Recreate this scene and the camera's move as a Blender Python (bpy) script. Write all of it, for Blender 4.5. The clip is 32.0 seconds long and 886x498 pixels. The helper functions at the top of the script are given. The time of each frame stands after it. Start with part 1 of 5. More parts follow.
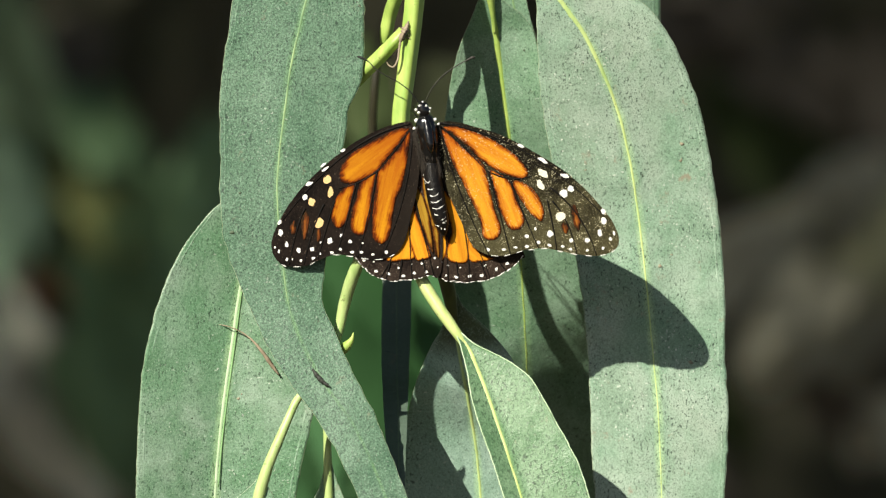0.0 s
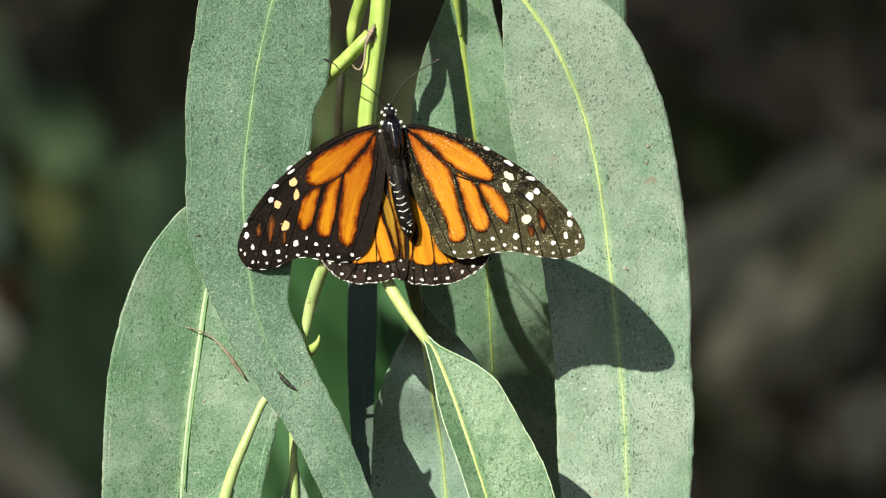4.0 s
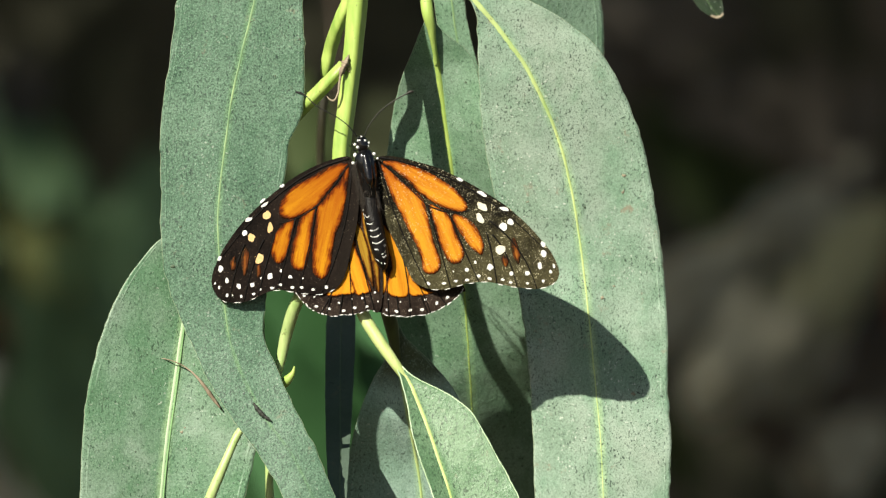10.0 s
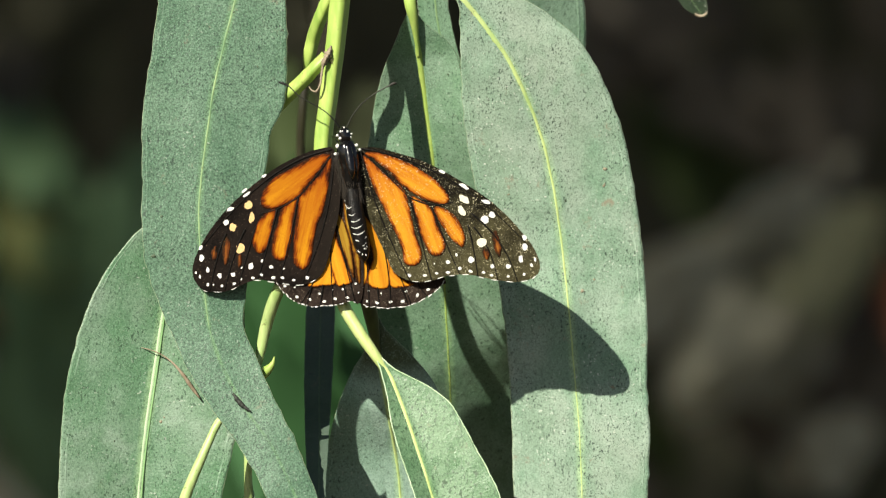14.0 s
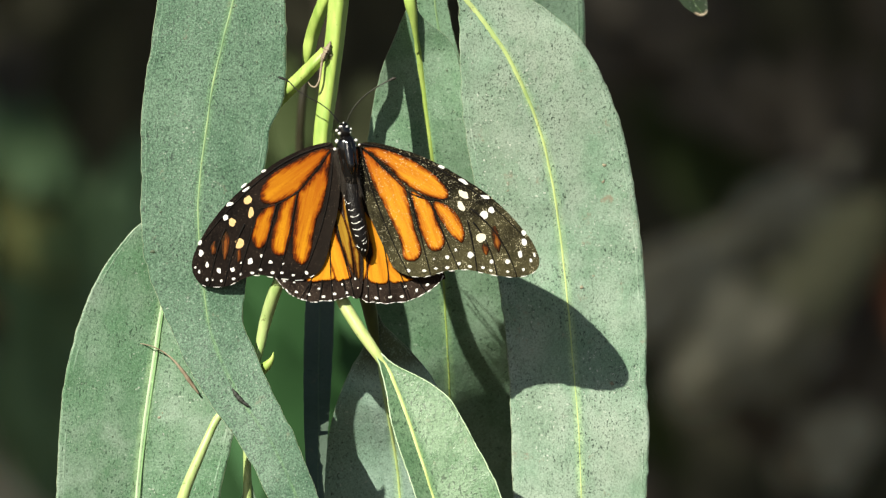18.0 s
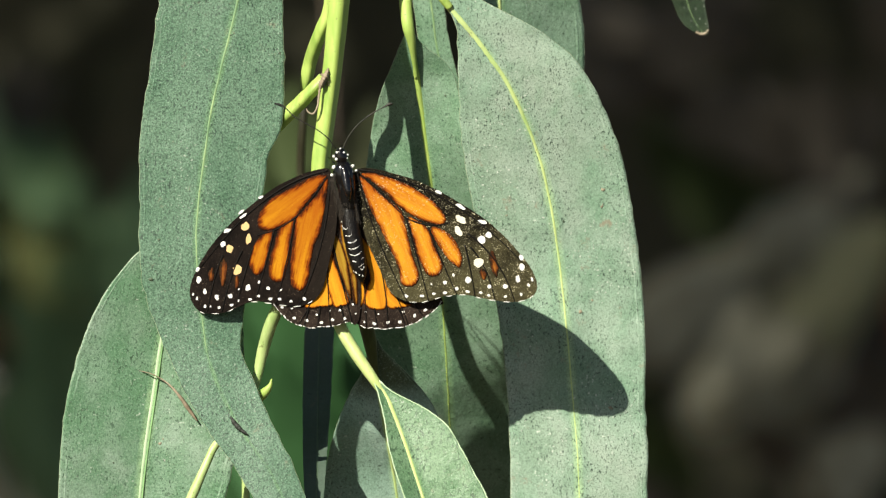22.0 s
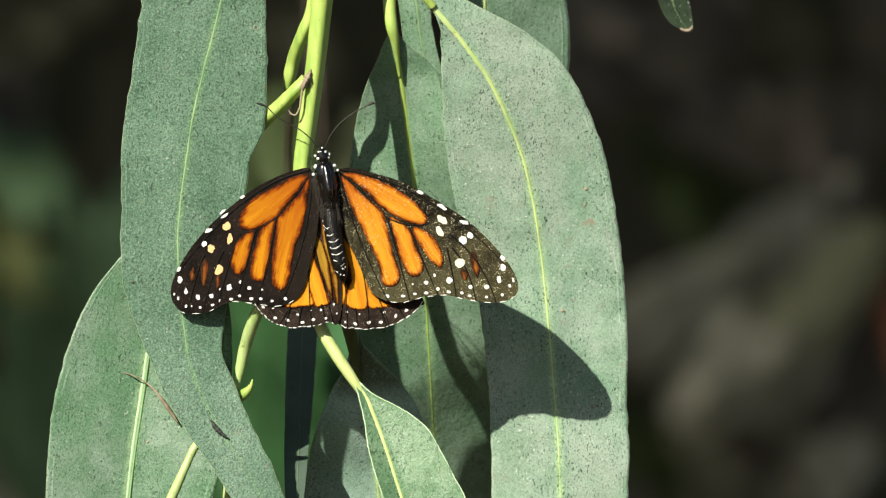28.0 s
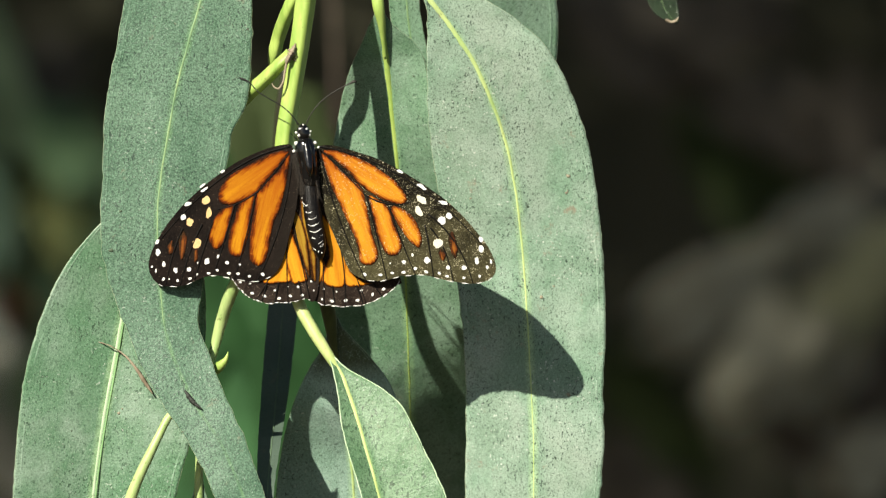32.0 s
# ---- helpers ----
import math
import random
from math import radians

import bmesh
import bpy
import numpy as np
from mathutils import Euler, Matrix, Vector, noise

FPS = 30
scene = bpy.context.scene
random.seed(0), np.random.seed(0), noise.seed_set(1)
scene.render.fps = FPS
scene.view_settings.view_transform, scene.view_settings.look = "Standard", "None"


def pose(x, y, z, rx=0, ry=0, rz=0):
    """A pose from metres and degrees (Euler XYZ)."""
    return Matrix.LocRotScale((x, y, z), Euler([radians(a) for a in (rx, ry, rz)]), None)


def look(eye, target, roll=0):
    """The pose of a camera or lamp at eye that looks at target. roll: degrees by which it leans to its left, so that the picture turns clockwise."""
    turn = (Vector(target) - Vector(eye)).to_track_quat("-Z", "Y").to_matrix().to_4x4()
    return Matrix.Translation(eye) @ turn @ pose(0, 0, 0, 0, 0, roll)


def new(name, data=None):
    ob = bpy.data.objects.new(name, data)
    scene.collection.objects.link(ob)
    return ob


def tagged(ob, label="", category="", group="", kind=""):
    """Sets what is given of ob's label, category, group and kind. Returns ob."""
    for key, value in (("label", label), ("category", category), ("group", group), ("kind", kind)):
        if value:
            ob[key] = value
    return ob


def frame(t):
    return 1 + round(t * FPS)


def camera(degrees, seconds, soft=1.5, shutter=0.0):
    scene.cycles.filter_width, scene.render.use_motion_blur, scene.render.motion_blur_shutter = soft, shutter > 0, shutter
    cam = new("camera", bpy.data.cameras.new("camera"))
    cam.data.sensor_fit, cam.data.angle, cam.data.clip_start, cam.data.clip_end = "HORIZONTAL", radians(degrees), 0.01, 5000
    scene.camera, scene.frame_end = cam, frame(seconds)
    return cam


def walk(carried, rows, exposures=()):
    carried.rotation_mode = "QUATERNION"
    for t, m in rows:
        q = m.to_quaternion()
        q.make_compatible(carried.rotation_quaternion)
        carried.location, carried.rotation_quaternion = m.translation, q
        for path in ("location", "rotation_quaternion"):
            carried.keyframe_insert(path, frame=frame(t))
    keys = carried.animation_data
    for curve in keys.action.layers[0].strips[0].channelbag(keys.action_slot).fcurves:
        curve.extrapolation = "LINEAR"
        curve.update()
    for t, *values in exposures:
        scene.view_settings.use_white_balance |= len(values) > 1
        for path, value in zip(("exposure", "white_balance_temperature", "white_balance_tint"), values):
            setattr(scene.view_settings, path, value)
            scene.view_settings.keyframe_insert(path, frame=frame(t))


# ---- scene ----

# ------------------------------------------------------------------ camera
LENS = 6.058
cam = camera(LENS, 32.0, soft=1.3)
cam.data.dof.use_dof = True
cam.data.dof.focus_distance = 2.012
cam.data.dof.aperture_fstop = 22.0
REACH = 784 / math.tan(radians(LENS / 2))

# hand shake about the butterfly: seconds, swing to the side, swing up, lean in degrees
SHAKE = [
    (0, 125.5, -60.2, 0.12), (0.5, 151.8, -78.2, -0.04), (1, 139.3, -73.6, 0.18), (1.5, 133.2, -63.8, 0.01),
    (2, 119.1, -80.9, 0.25), (2.5, 164.9, -75.5, -0.31), (3, 94.9, -67, 0.15), (3.5, 65.4, -76.7, 0.71),
    (4, 65.3, -55.4, 0.12), (4.5, 43.3, -79.5, 0.28), (6.5, 52.9, -62.9, 0.49), (7, 83, -86.2, -0.19),
    (7.5, 100.4, -8.4, -0.53), (8, 63.1, -32.6, -0.2), (8.5, 42.6, -40.9, 0.11), (9, 30.1, -41.7, -0.03),
    (9.5, 32.9, -48.5, -0.11), (10, 19.2, -0.1, -0.45), (10.5, 31.1, -19.3, -0.06), (11, 48.2, -61.2, 0.13),
    (11.5, -9.2, -9.2, 0.01), (12, 34.3, -7.8, 0.36), (12.5, 34.5, -30.9, -0.23), (13, -33.4, 0.8, 0.65),
    (13.5, -13.6, -7.6, 0.22), (15.5, -23.1, -18.6, 0.54), (16, -46.8, -1.7, 0.48), (16.5, -59.1, -13.7, 0.48),
    (17, -39.7, -4.8, 0.36), (17.5, -40.2, -6.6, 0.33), (18, -15.2, -22.5, 0.31), (18.5, -19.8, -11.9, 0.36),
    (19, 0, 0, 0), (19.5, -16.7, 7.2, 0.14), (20, -35.1, 8.1, 0.42), (20.5, -31.5, 18.4, 0.35),
    (21, -30.1, 7.6, 0.11), (21.5, -65.7, -5.4, 0.22), (22, -19.4, 22.1, -0.04), (22.5, -79.2, -8, 0.27),
    (23, -43.9, 2.3, 0.02), (23.5, -76.2, 12.6, 0.48), (24, -52.5, 20, 0.46), (24.5, -71.9, 41.3, 0.44),
    (25, -48.8, 27.8, 0.96), (25.5, -12.8, 22.7, 0.11), (26, -7.9, 21.2, -0.33), (26.5, -26.8, 19.2, 0.04),
    (28.5, -51.7, 25.3, 0.26), (29, -47.2, 22.5, 0.59), (29.5, -53, 20.3, 0.65), (30, -79.7, 16.7, 0.96),
    (30.5, -75.4, 1.4, 1.06), (31, -70.6, -12.7, 1.34), (31.5, -100.8, 2.4, 1.48), (32, -91.4, -11.7, 1.67),
]

# slow drift of the hand: seconds, millimetres to the side
DRIFT = [(0, -4), (4.5, -5.1), (7, -5.4), (13, -1.0), (19, 0.0), (22.5, 5.6), (26, -0.4), (29, 9.5), (32, 28)]


def hand_held(t, side, up, lean):
    x = float(np.interp(t, [r[0] for r in DRIFT], [r[1] for r in DRIFT])) / 1000
    yaw = math.degrees(math.atan((side + x * REACH / 2.0) / REACH))
    tilt = math.degrees(math.atan(up / REACH))
    return t, pose(x, -2.0, 0, 90 + tilt, 0, 0) @ pose(0, 0, 0, 0, yaw, 0) @ pose(0, 0, 0, 0, 0, lean)


walk(cam, [hand_held(*r) for r in SHAKE], [(0, 0.53), (32, 0.53)])

# ------------------------------------------------------------------ light
SUN_WAY = Vector((0.62, 1.0, -0.78)).normalized()
world = bpy.data.worlds.new("sky")
scene.world = world
world.use_nodes = True
wn = world.node_tree.nodes
sky = wn.new("ShaderNodeTexSky")
sky.sky_type = "NISHITA"
sky.sun_disc = False
sky.sun_elevation = math.asin(-SUN_WAY.z)
sky.sun_rotation = math.atan2(-SUN_WAY.x, -SUN_WAY.y)
world.node_tree.links.new(sky.outputs[0], wn["Background"].inputs[0])
wn["Background"].inputs[1].default_value = 0.042
sun = new("sun", bpy.data.lights.new("sun", "SUN"))
sun.data.energy = 5.0
sun.data.angle = radians(0.53)
sun.data.color = (1.0, 0.95, 0.81)
sun.matrix_world = look((-1.2, -2.0, 1.6), Vector((-1.2, -2.0, 1.6)) + SUN_WAY)


# ------------------------------------------------------------------ materials
def material(name, rough=0.5, spec=0.5):
    m = bpy.data.materials.new(name)
    m.use_nodes = True
    b = m.node_tree.nodes["Principled BSDF"]
    b.inputs["Roughness"].default_value = rough
    b.inputs["Specular IOR Level"].default_value = spec
    return m, m.node_tree.nodes, m.node_tree.links, b


def coords(nodes, links, kind="Object", scale=(1, 1, 1), turn=0.0):
    c, m = nodes.new("ShaderNodeTexCoord"), nodes.new("ShaderNodeMapping")
    m.inputs["Scale"].default_value = scale
    m.inputs["Rotation"].default_value = (0, turn, 0)
    links.new(c.outputs[kind], m.inputs[0])
    return m.outputs[0]


def noise_tex(nodes, links, vec, scale, detail=4.0, rough=0.55):
    n = nodes.new("ShaderNodeTexNoise")
    n.inputs["Scale"].default_value, n.inputs["Detail"].default_value, n.inputs["Roughness"].default_value = scale, detail, rough
    links.new(vec, n.inputs["Vector"])
    return n.outputs["Fac"]


def ramp(nodes, links, fac, *stops):
    r = nodes.new("ShaderNodeValToRGB")
    while len(r.color_ramp.elements) < len(stops):
        r.color_ramp.elements.new(0.5)
    for e, (p, c) in zip(r.color_ramp.elements, stops):
        e.position, e.color = p, (*c, 1) if len(c) == 3 else c
    links.new(fac, r.inputs[0])
    return r.outputs[0]


def mix(nodes, links, fac, a, b, way="MIX"):
    n = nodes.new("ShaderNodeMix")
    n.data_type, n.blend_type = "RGBA", way
    for socket, value in ((n.inputs[0], fac), (n.inputs[6], a), (n.inputs[7], b)):
        if isinstance(value, (int, float)):
            socket.default_value = value
        elif isinstance(value, tuple):
            socket.default_value = (*value, 1)
        else:
            links.new(value, socket)
    return n.outputs[2]


def bump(nodes, links, b, height, strength, distance):
    n = nodes.new("ShaderNodeBump")
    n.inputs["Strength"].default_value, n.inputs["Distance"].default_value = strength, distance
    links.new(height, n.inputs["Height"])
    links.new(n.outputs[0], b.inputs["Normal"])


def gray(v):
    return (v, v, v)


def calc(nodes, links, way, a, b=0.0, c=None):
    n = nodes.new("ShaderNodeMath")
    n.operation = way
    for socket, value in zip(n.inputs, (a, b, c)):
        if value is None:
            continue
        if isinstance(value, (int, float)):
            socket.default_value = value
        else:
            links.new(value, socket)
    return n.outputs[0]


def leaf_material(name, wax, green, fleck, dense, rough=0.42, grain=0.4, dots_size=1250, scurf=0.5, rust=0.4, dusty=0.0, root=None, rubbed=0.0):
    """Glaucous eucalyptus blade: waxy bloom, rubbed greener patches, dark oil-gland flecks, pale scurf, faint side veins."""
    m, n, l, b = material(name, rough, 0.45)
    v = coords(n, l)
    vs = coords(n, l, scale=(1.0, 1.0, 0.62))
    uv = n.new("ShaderNodeTexCoord").outputs["UV"]
    xyz = n.new("ShaderNodeSeparateXYZ")
    l.new(uv, xyz.inputs[0])
    across = calc(n, l, "ABSOLUTE", xyz.outputs[0])
    broad = noise_tex(n, l, v, 55, 3)
    patch = noise_tex(n, l, vs, 260, 4)
    base = mix(n, l, ramp(n, l, broad, (0.38, gray(0)), (0.66, gray(1))), wax, green)
    base = mix(n, l, ramp(n, l, patch, (0.5, gray(0)), (0.72, gray(0.7))), base, green)
    if dusty:
        base = mix(n, l, ramp(n, l, noise_tex(n, l, v, 34, 3), (0.44, gray(0)), (0.58, gray(dusty))), base, (0.42, 0.425, 0.37))
    if rubbed:
        # one half of the blade has lost its bloom in patches
        half = calc(n, l, "MULTIPLY", ramp(n, l, calc(n, l, "MULTIPLY_ADD", xyz.outputs[0], 0.5, 0.5), (0.06, gray(0.1)), (0.22, gray(rubbed)), (0.47, gray(rubbed)), (0.54, gray(0))), ramp(n, l, noise_tex(n, l, v, 95, 4, 0.6), (0.36, gray(0.15)), (0.58, gray(1))))
        base = mix(n, l, half, base, green)
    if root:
        # shade at the blade's stalk end, put into the colour as dark green
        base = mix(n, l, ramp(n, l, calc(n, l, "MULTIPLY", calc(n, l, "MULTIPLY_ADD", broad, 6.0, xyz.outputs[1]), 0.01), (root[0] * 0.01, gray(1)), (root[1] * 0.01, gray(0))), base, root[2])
    # greener along the rib and, in places, along the margin
    by_rib = calc(n, l, "MULTIPLY", ramp(n, l, across, (0.0, gray(0.75)), (0.2, gray(0))), ramp(n, l, noise_tex(n, l, v, 120, 3), (0.35, gray(0.2)), (0.6, gray(1))))
    base = mix(n, l, by_rib, base, green)
    by_edge = calc(n, l, "MULTIPLY", ramp(n, l, across, (0.72, gray(0)), (0.95, gray(0.6))), ramp(n, l, broad, (0.45, gray(0)), (0.6, gray(1))))
    base = mix(n, l, by_edge, base, green)
    halo = calc(n, l, "MULTIPLY", ramp(n, l, across, (0.03, gray(0.62)), (0.085, gray(0))), ramp(n, l, noise_tex(n, l, v, 210, 3), (0.3, gray(0.25)), (0.6, gray(1))))
    base = mix(n, l, halo, base, tuple(min(1, c * k) for c, k in zip(wax, (1.35, 1.45, 0.95))))
    # fine felt of wax
    fine = noise_tex(n, l, v, 2300, 3, 0.75)
    base = mix(n, l, ramp(n, l, fine, (0.34, gray(grain)), (0.5, gray(0))), base, fleck)
    base = mix(n, l, ramp(n, l, fine, (0.53, gray(0)), (0.72, gray(grain))), base, tuple(min(1, c * 1.5 + 0.03) for c in wax))
    # side veins and the vein that follows the margin
    wob = calc(n, l, "MULTIPLY", noise_tex(n, l, v, 160, 2), 2.2)
    slope = calc(n, l, "ADD", calc(n, l, "MULTIPLY_ADD", across, 7.0, xyz.outputs[1]), wob)
    saw = calc(n, l, "PINGPONG", slope, 1.15)
    side = ramp(n, l, saw, (0.0, gray(1)), (0.10, gray(0)))
    near = calc(n, l, "ABSOLUTE", calc(n, l, "SUBTRACT", across, calc(n, l, "MULTIPLY_ADD", noise_tex(n, l, v, 90, 2), 0.03, 0.905)))
    line = ramp(n, l, near, (0.004, gray(1)), (0.016, gray(0)))
    vein = calc(n, l, "MAXIMUM", calc(n, l, "MULTIPLY", side, 0.16), calc(n, l, "MULTIPLY", line, 0.7))
    vein = calc(n, l, "MULTIPLY", vein, ramp(n, l, noise_tex(n, l, v, 140, 3), (0.4, gray(0)), (0.62, gray(1))))
    base = mix(n, l, calc(n, l, "MULTIPLY", vein, 0.55), base, tuple(min(1, c * 1.35 + 0.02) for c in wax))
    # dark flecks, thicker in patches, in two sizes
    where = ramp(n, l, noise_tex(n, l, v, 75, 3), (0.36, gray(0.3)), (0.62, gray(1)))
    dots = ramp(n, l, noise_tex(n, l, vs, dots_size, 1, 0.4), (dense, gray(0)), (dense + 0.03, gray(0.9)))
    small = ramp(n, l, noise_tex(n, l, vs, dots_size * 1.9, 1, 0.4), (dense - 0.01, gray(0)), (dense + 0.02, gray(0.7)))
    base = mix(n, l, calc(n, l, "MULTIPLY", calc(n, l, "MAXIMUM", dots, small), where), base, fleck)
    # pale scurf and rust
    chalk = ramp(n, l, noise_tex(n, l, v, 1500, 2, 0.5), (0.66, gray(0)), (0.7, gray(scurf)))
    chalk = calc(n, l, "MULTIPLY", chalk, ramp(n, l, noise_tex(n, l, v, 48, 3), (0.42, gray(0)), (0.6, gray(1))))
    base = mix(n, l, chalk, base, (0.62, 0.66, 0.58))
    rusty = ramp(n, l, noise_tex(n, l, v, 190, 5, 0.75), (0.62, gray(0)), (0.72, gray(rust)))
    base = mix(n, l, rusty, base, (0.27, 0.215, 0.15))
    l.new(base, b.inputs["Base Color"])
    l.new(ramp(n, l, patch, (0.3, gray(rough + 0.12)), (0.7, gray(rough - 0.08))), b.inputs["Roughness"])
    height = mix(n, l, 0.5, noise_tex(n, l, v, 1500, 3, 0.65), patch)
    height = mix(n, l, 0.5, height, vein, "ADD")
    height = mix(n, l, 1.0, height, calc(n, l, "MULTIPLY", noise_tex(n, l, vs, 95, 3), 2.4), "ADD")
    bump(n, l, b, height, 0.42, 0.0006)
    return m


LEAF_PALE = leaf_material("leaf_pale", (0.320, 0.425, 0.330), (0.180, 0.312, 0.204), (0.030, 0.05, 0.035), 0.642, 0.40, 0.34, 2100, 1.0, 0.8, 0.19)
LEAF_BLUE = leaf_material("leaf_blue", (0.112, 0.202, 0.130), (0.068, 0.148, 0.086), (0.016, 0.038, 0.024), 0.645, 0.5, 0.9, 1800, 0.35)
LEAF_GREEN = leaf_material("leaf_green", (0.255, 0.385, 0.27), (0.13, 0.25, 0.14), (0.035, 0.07, 0.04), 0.65, 0.42, 0.38, 1700)
LEAF_BROAD = leaf_material("leaf_broad", (0.262, 0.362, 0.272), (0.105, 0.225, 0.118), (0.035, 0.07, 0.04), 0.64, 0.42, 0.42, 1700, 0.6, 0.12, rubbed=0.75)
LEAF_FRONT = leaf_material("leaf_front", (0.188, 0.302, 0.176), (0.088, 0.195, 0.088), (0.03, 0.06, 0.03), 0.615, 0.42, 0.42, 1500, 0.4)
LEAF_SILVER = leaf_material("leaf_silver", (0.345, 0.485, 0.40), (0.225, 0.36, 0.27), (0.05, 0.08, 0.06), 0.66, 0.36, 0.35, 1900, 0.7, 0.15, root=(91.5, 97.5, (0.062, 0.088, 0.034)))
# far leaf tip: kept this dark so the colour carries its shade
LEAF_TIP_SHADE = leaf_material("leaf_tip_shade", (0.045, 0.062, 0.032), (0.03, 0.05, 0.025), (0.015, 0.025, 0.012), 0.62)
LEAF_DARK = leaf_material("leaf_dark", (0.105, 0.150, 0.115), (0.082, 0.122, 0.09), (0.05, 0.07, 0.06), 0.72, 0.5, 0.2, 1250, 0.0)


def stem_material(name, light, dark, rough=0.38):
    m, n, l, b = material(name, rough, 0.5)
    v = coords(n, l, scale=(1, 1, 0.25))
    c = mix(n, l, ramp(n, l, noise_tex(n, l, v, 420, 4), (0.35, gray(0)), (0.7, gray(1))), light, dark)
    spot = ramp(n, l, noise_tex(n, l, coords(n, l), 900, 2), (0.68, gray(0)), (0.72, gray(0.6)))
    l.new(mix(n, l, spot, c, (0.12, 0.13, 0.04)), b.inputs["Base Color"])
    bump(n, l, b, noise_tex(n, l, v, 900, 3), 0.3, 0.0003)
    return m


STEM = stem_material("green_stem", (0.44, 0.565, 0.14), (0.235, 0.39, 0.065), 0.42)
STEM_PALE = stem_material("pale_green_stem", (0.50, 0.61, 0.25), (0.33, 0.48, 0.15), 0.42)
# dark copy of the stem tone; the shade is in the colour
STEM_SHADE = stem_material("shade_dark_stem", (0.035, 0.034, 0.016), (0.02, 0.018, 0.01))
STEM_OLIVE = stem_material("olive_stalk", (0.10, 0.12, 0.035), (0.055, 0.065, 0.02))
RIB = stem_material("leaf_rib", (0.56, 0.67, 0.27), (0.38, 0.53, 0.19), 0.5)
RIB_LIME = stem_material("lime_rib", (0.46, 0.60, 0.15), (0.32, 0.48, 0.10), 0.5)
RIB_SHADE = stem_material("shaded_rib", (0.25, 0.43, 0.19), (0.16, 0.32, 0.12), 0.5)
RIB_DULL = stem_material("dull_rib", (0.30, 0.43, 0.20), (0.13, 0.25, 0.12), 0.55)
RIB_PALE = stem_material("pale_rib", (0.55, 0.69, 0.46), (0.42, 0.58, 0.33), 0.5)
PETIOLE = stem_material("pale_petiole", (0.56, 0.64, 0.26), (0.42, 0.54, 0.17))
MARGIN = stem_material("leaf_margin", (0.36, 0.42, 0.28), (0.20, 0.27, 0.17))
BARK = stem_material("bark", (0.16, 0.12, 0.09), (0.08, 0.06, 0.045), 0.8)
DRY = stem_material("dry_bract", (0.40, 0.33, 0.24), (0.17, 0.125, 0.08), 0.8)
RUSTY_SPOT = stem_material("rusty_spot", (0.31, 0.29, 0.20), (0.24, 0.205, 0.14), 0.8)
DARK_SPOT = stem_material("dark_spot", (0.10, 0.14, 0.085), (0.06, 0.085, 0.05), 0.7)
SCAR = stem_material("dark_scar", (0.035, 0.04, 0.03), (0.02, 0.02, 0.018), 0.7)


def wing_material(name, dark, brown, glint_tone, glint_cut, fade=0.0, hem=None, flecks=6600):
    """Dark wing scales. fade: sheen painted as more brown towards the hind edge; hem: tone of the hairy inner margin.
    """
    m, n, l, b = material(name, 0.75, 0.05)
    v = coords(n, l)
    xyz = n.new("ShaderNodeSeparateXYZ")
    l.new(v, xyz.inputs[0])
    tone = noise_tex(n, l, v, 130, 5, 0.65)
    if fade:
        tone = calc(n, l, "ADD", tone, calc(n, l, "MULTIPLY_ADD", xyz.outputs[2], -15.0, 0.10 * fade))
    c = ramp(n, l, tone, (0.36, dark), (0.68, brown))
    fine = noise_tex(n, l, v, 3000, 3, 0.7)
    c = mix(n, l, ramp(n, l, fine, (0.54, gray(0)), (0.74, gray(0.5))), c, tuple(x * 2.2 + 0.003 for x in brown))
    c = mix(n, l, ramp(n, l, fine, (0.30, gray(0.7)), (0.46, gray(0))), c, tuple(x * 0.4 for x in dark))
    if hem:
        inner = calc(n, l, "MULTIPLY_ADD", xyz.outputs[2], -0.2, xyz.outputs[0])
        inner = calc(n, l, "ADD", calc(n, l, "MULTIPLY", inner, 1 / 0.004), calc(n, l, "MULTIPLY", noise_tex(n, l, v, 300, 3), 0.8))
        c = mix(n, l, ramp(n, l, calc(n, l, "ADD", inner, 7.0), (0.0, gray(0)), (1.6, gray(0.55))), c, hem)
    scales = n.new("ShaderNodeTexVoronoi")
    scales.inputs["Scale"].default_value = flecks
    l.new(v, scales.inputs["Vector"])
    # glints of sunlit scales, painted as pale dots
    glint = ramp(n, l, scales.outputs["Color"], (glint_cut, gray(0)), (glint_cut + 0.05, gray(1)))
    round_dot = ramp(n, l, calc(n, l, "MULTIPLY", scales.outputs["Distance"], 1.0), (0.36, gray(1)), (0.62, gray(0)))
    glint = calc(n, l, "MULTIPLY", glint, round_dot)
    glint = calc(n, l, "MULTIPLY", glint, ramp(n, l, noise_tex(n, l, v, 260, 3), (0.42, gray(0.15)), (0.62, gray(1))))
    c = mix(n, l, glint, c, glint_tone)
    l.new(c, b.inputs["Base Color"])
    l.new(ramp(n, l, fine, (0.4, gray(0.75)), (0.7, gray(0.45))), b.inputs["Roughness"])
    bump(n, l, b, mix(n, l, 0.5, scales.outputs["Color"], fine), 0.5, 0.00014)
    return m


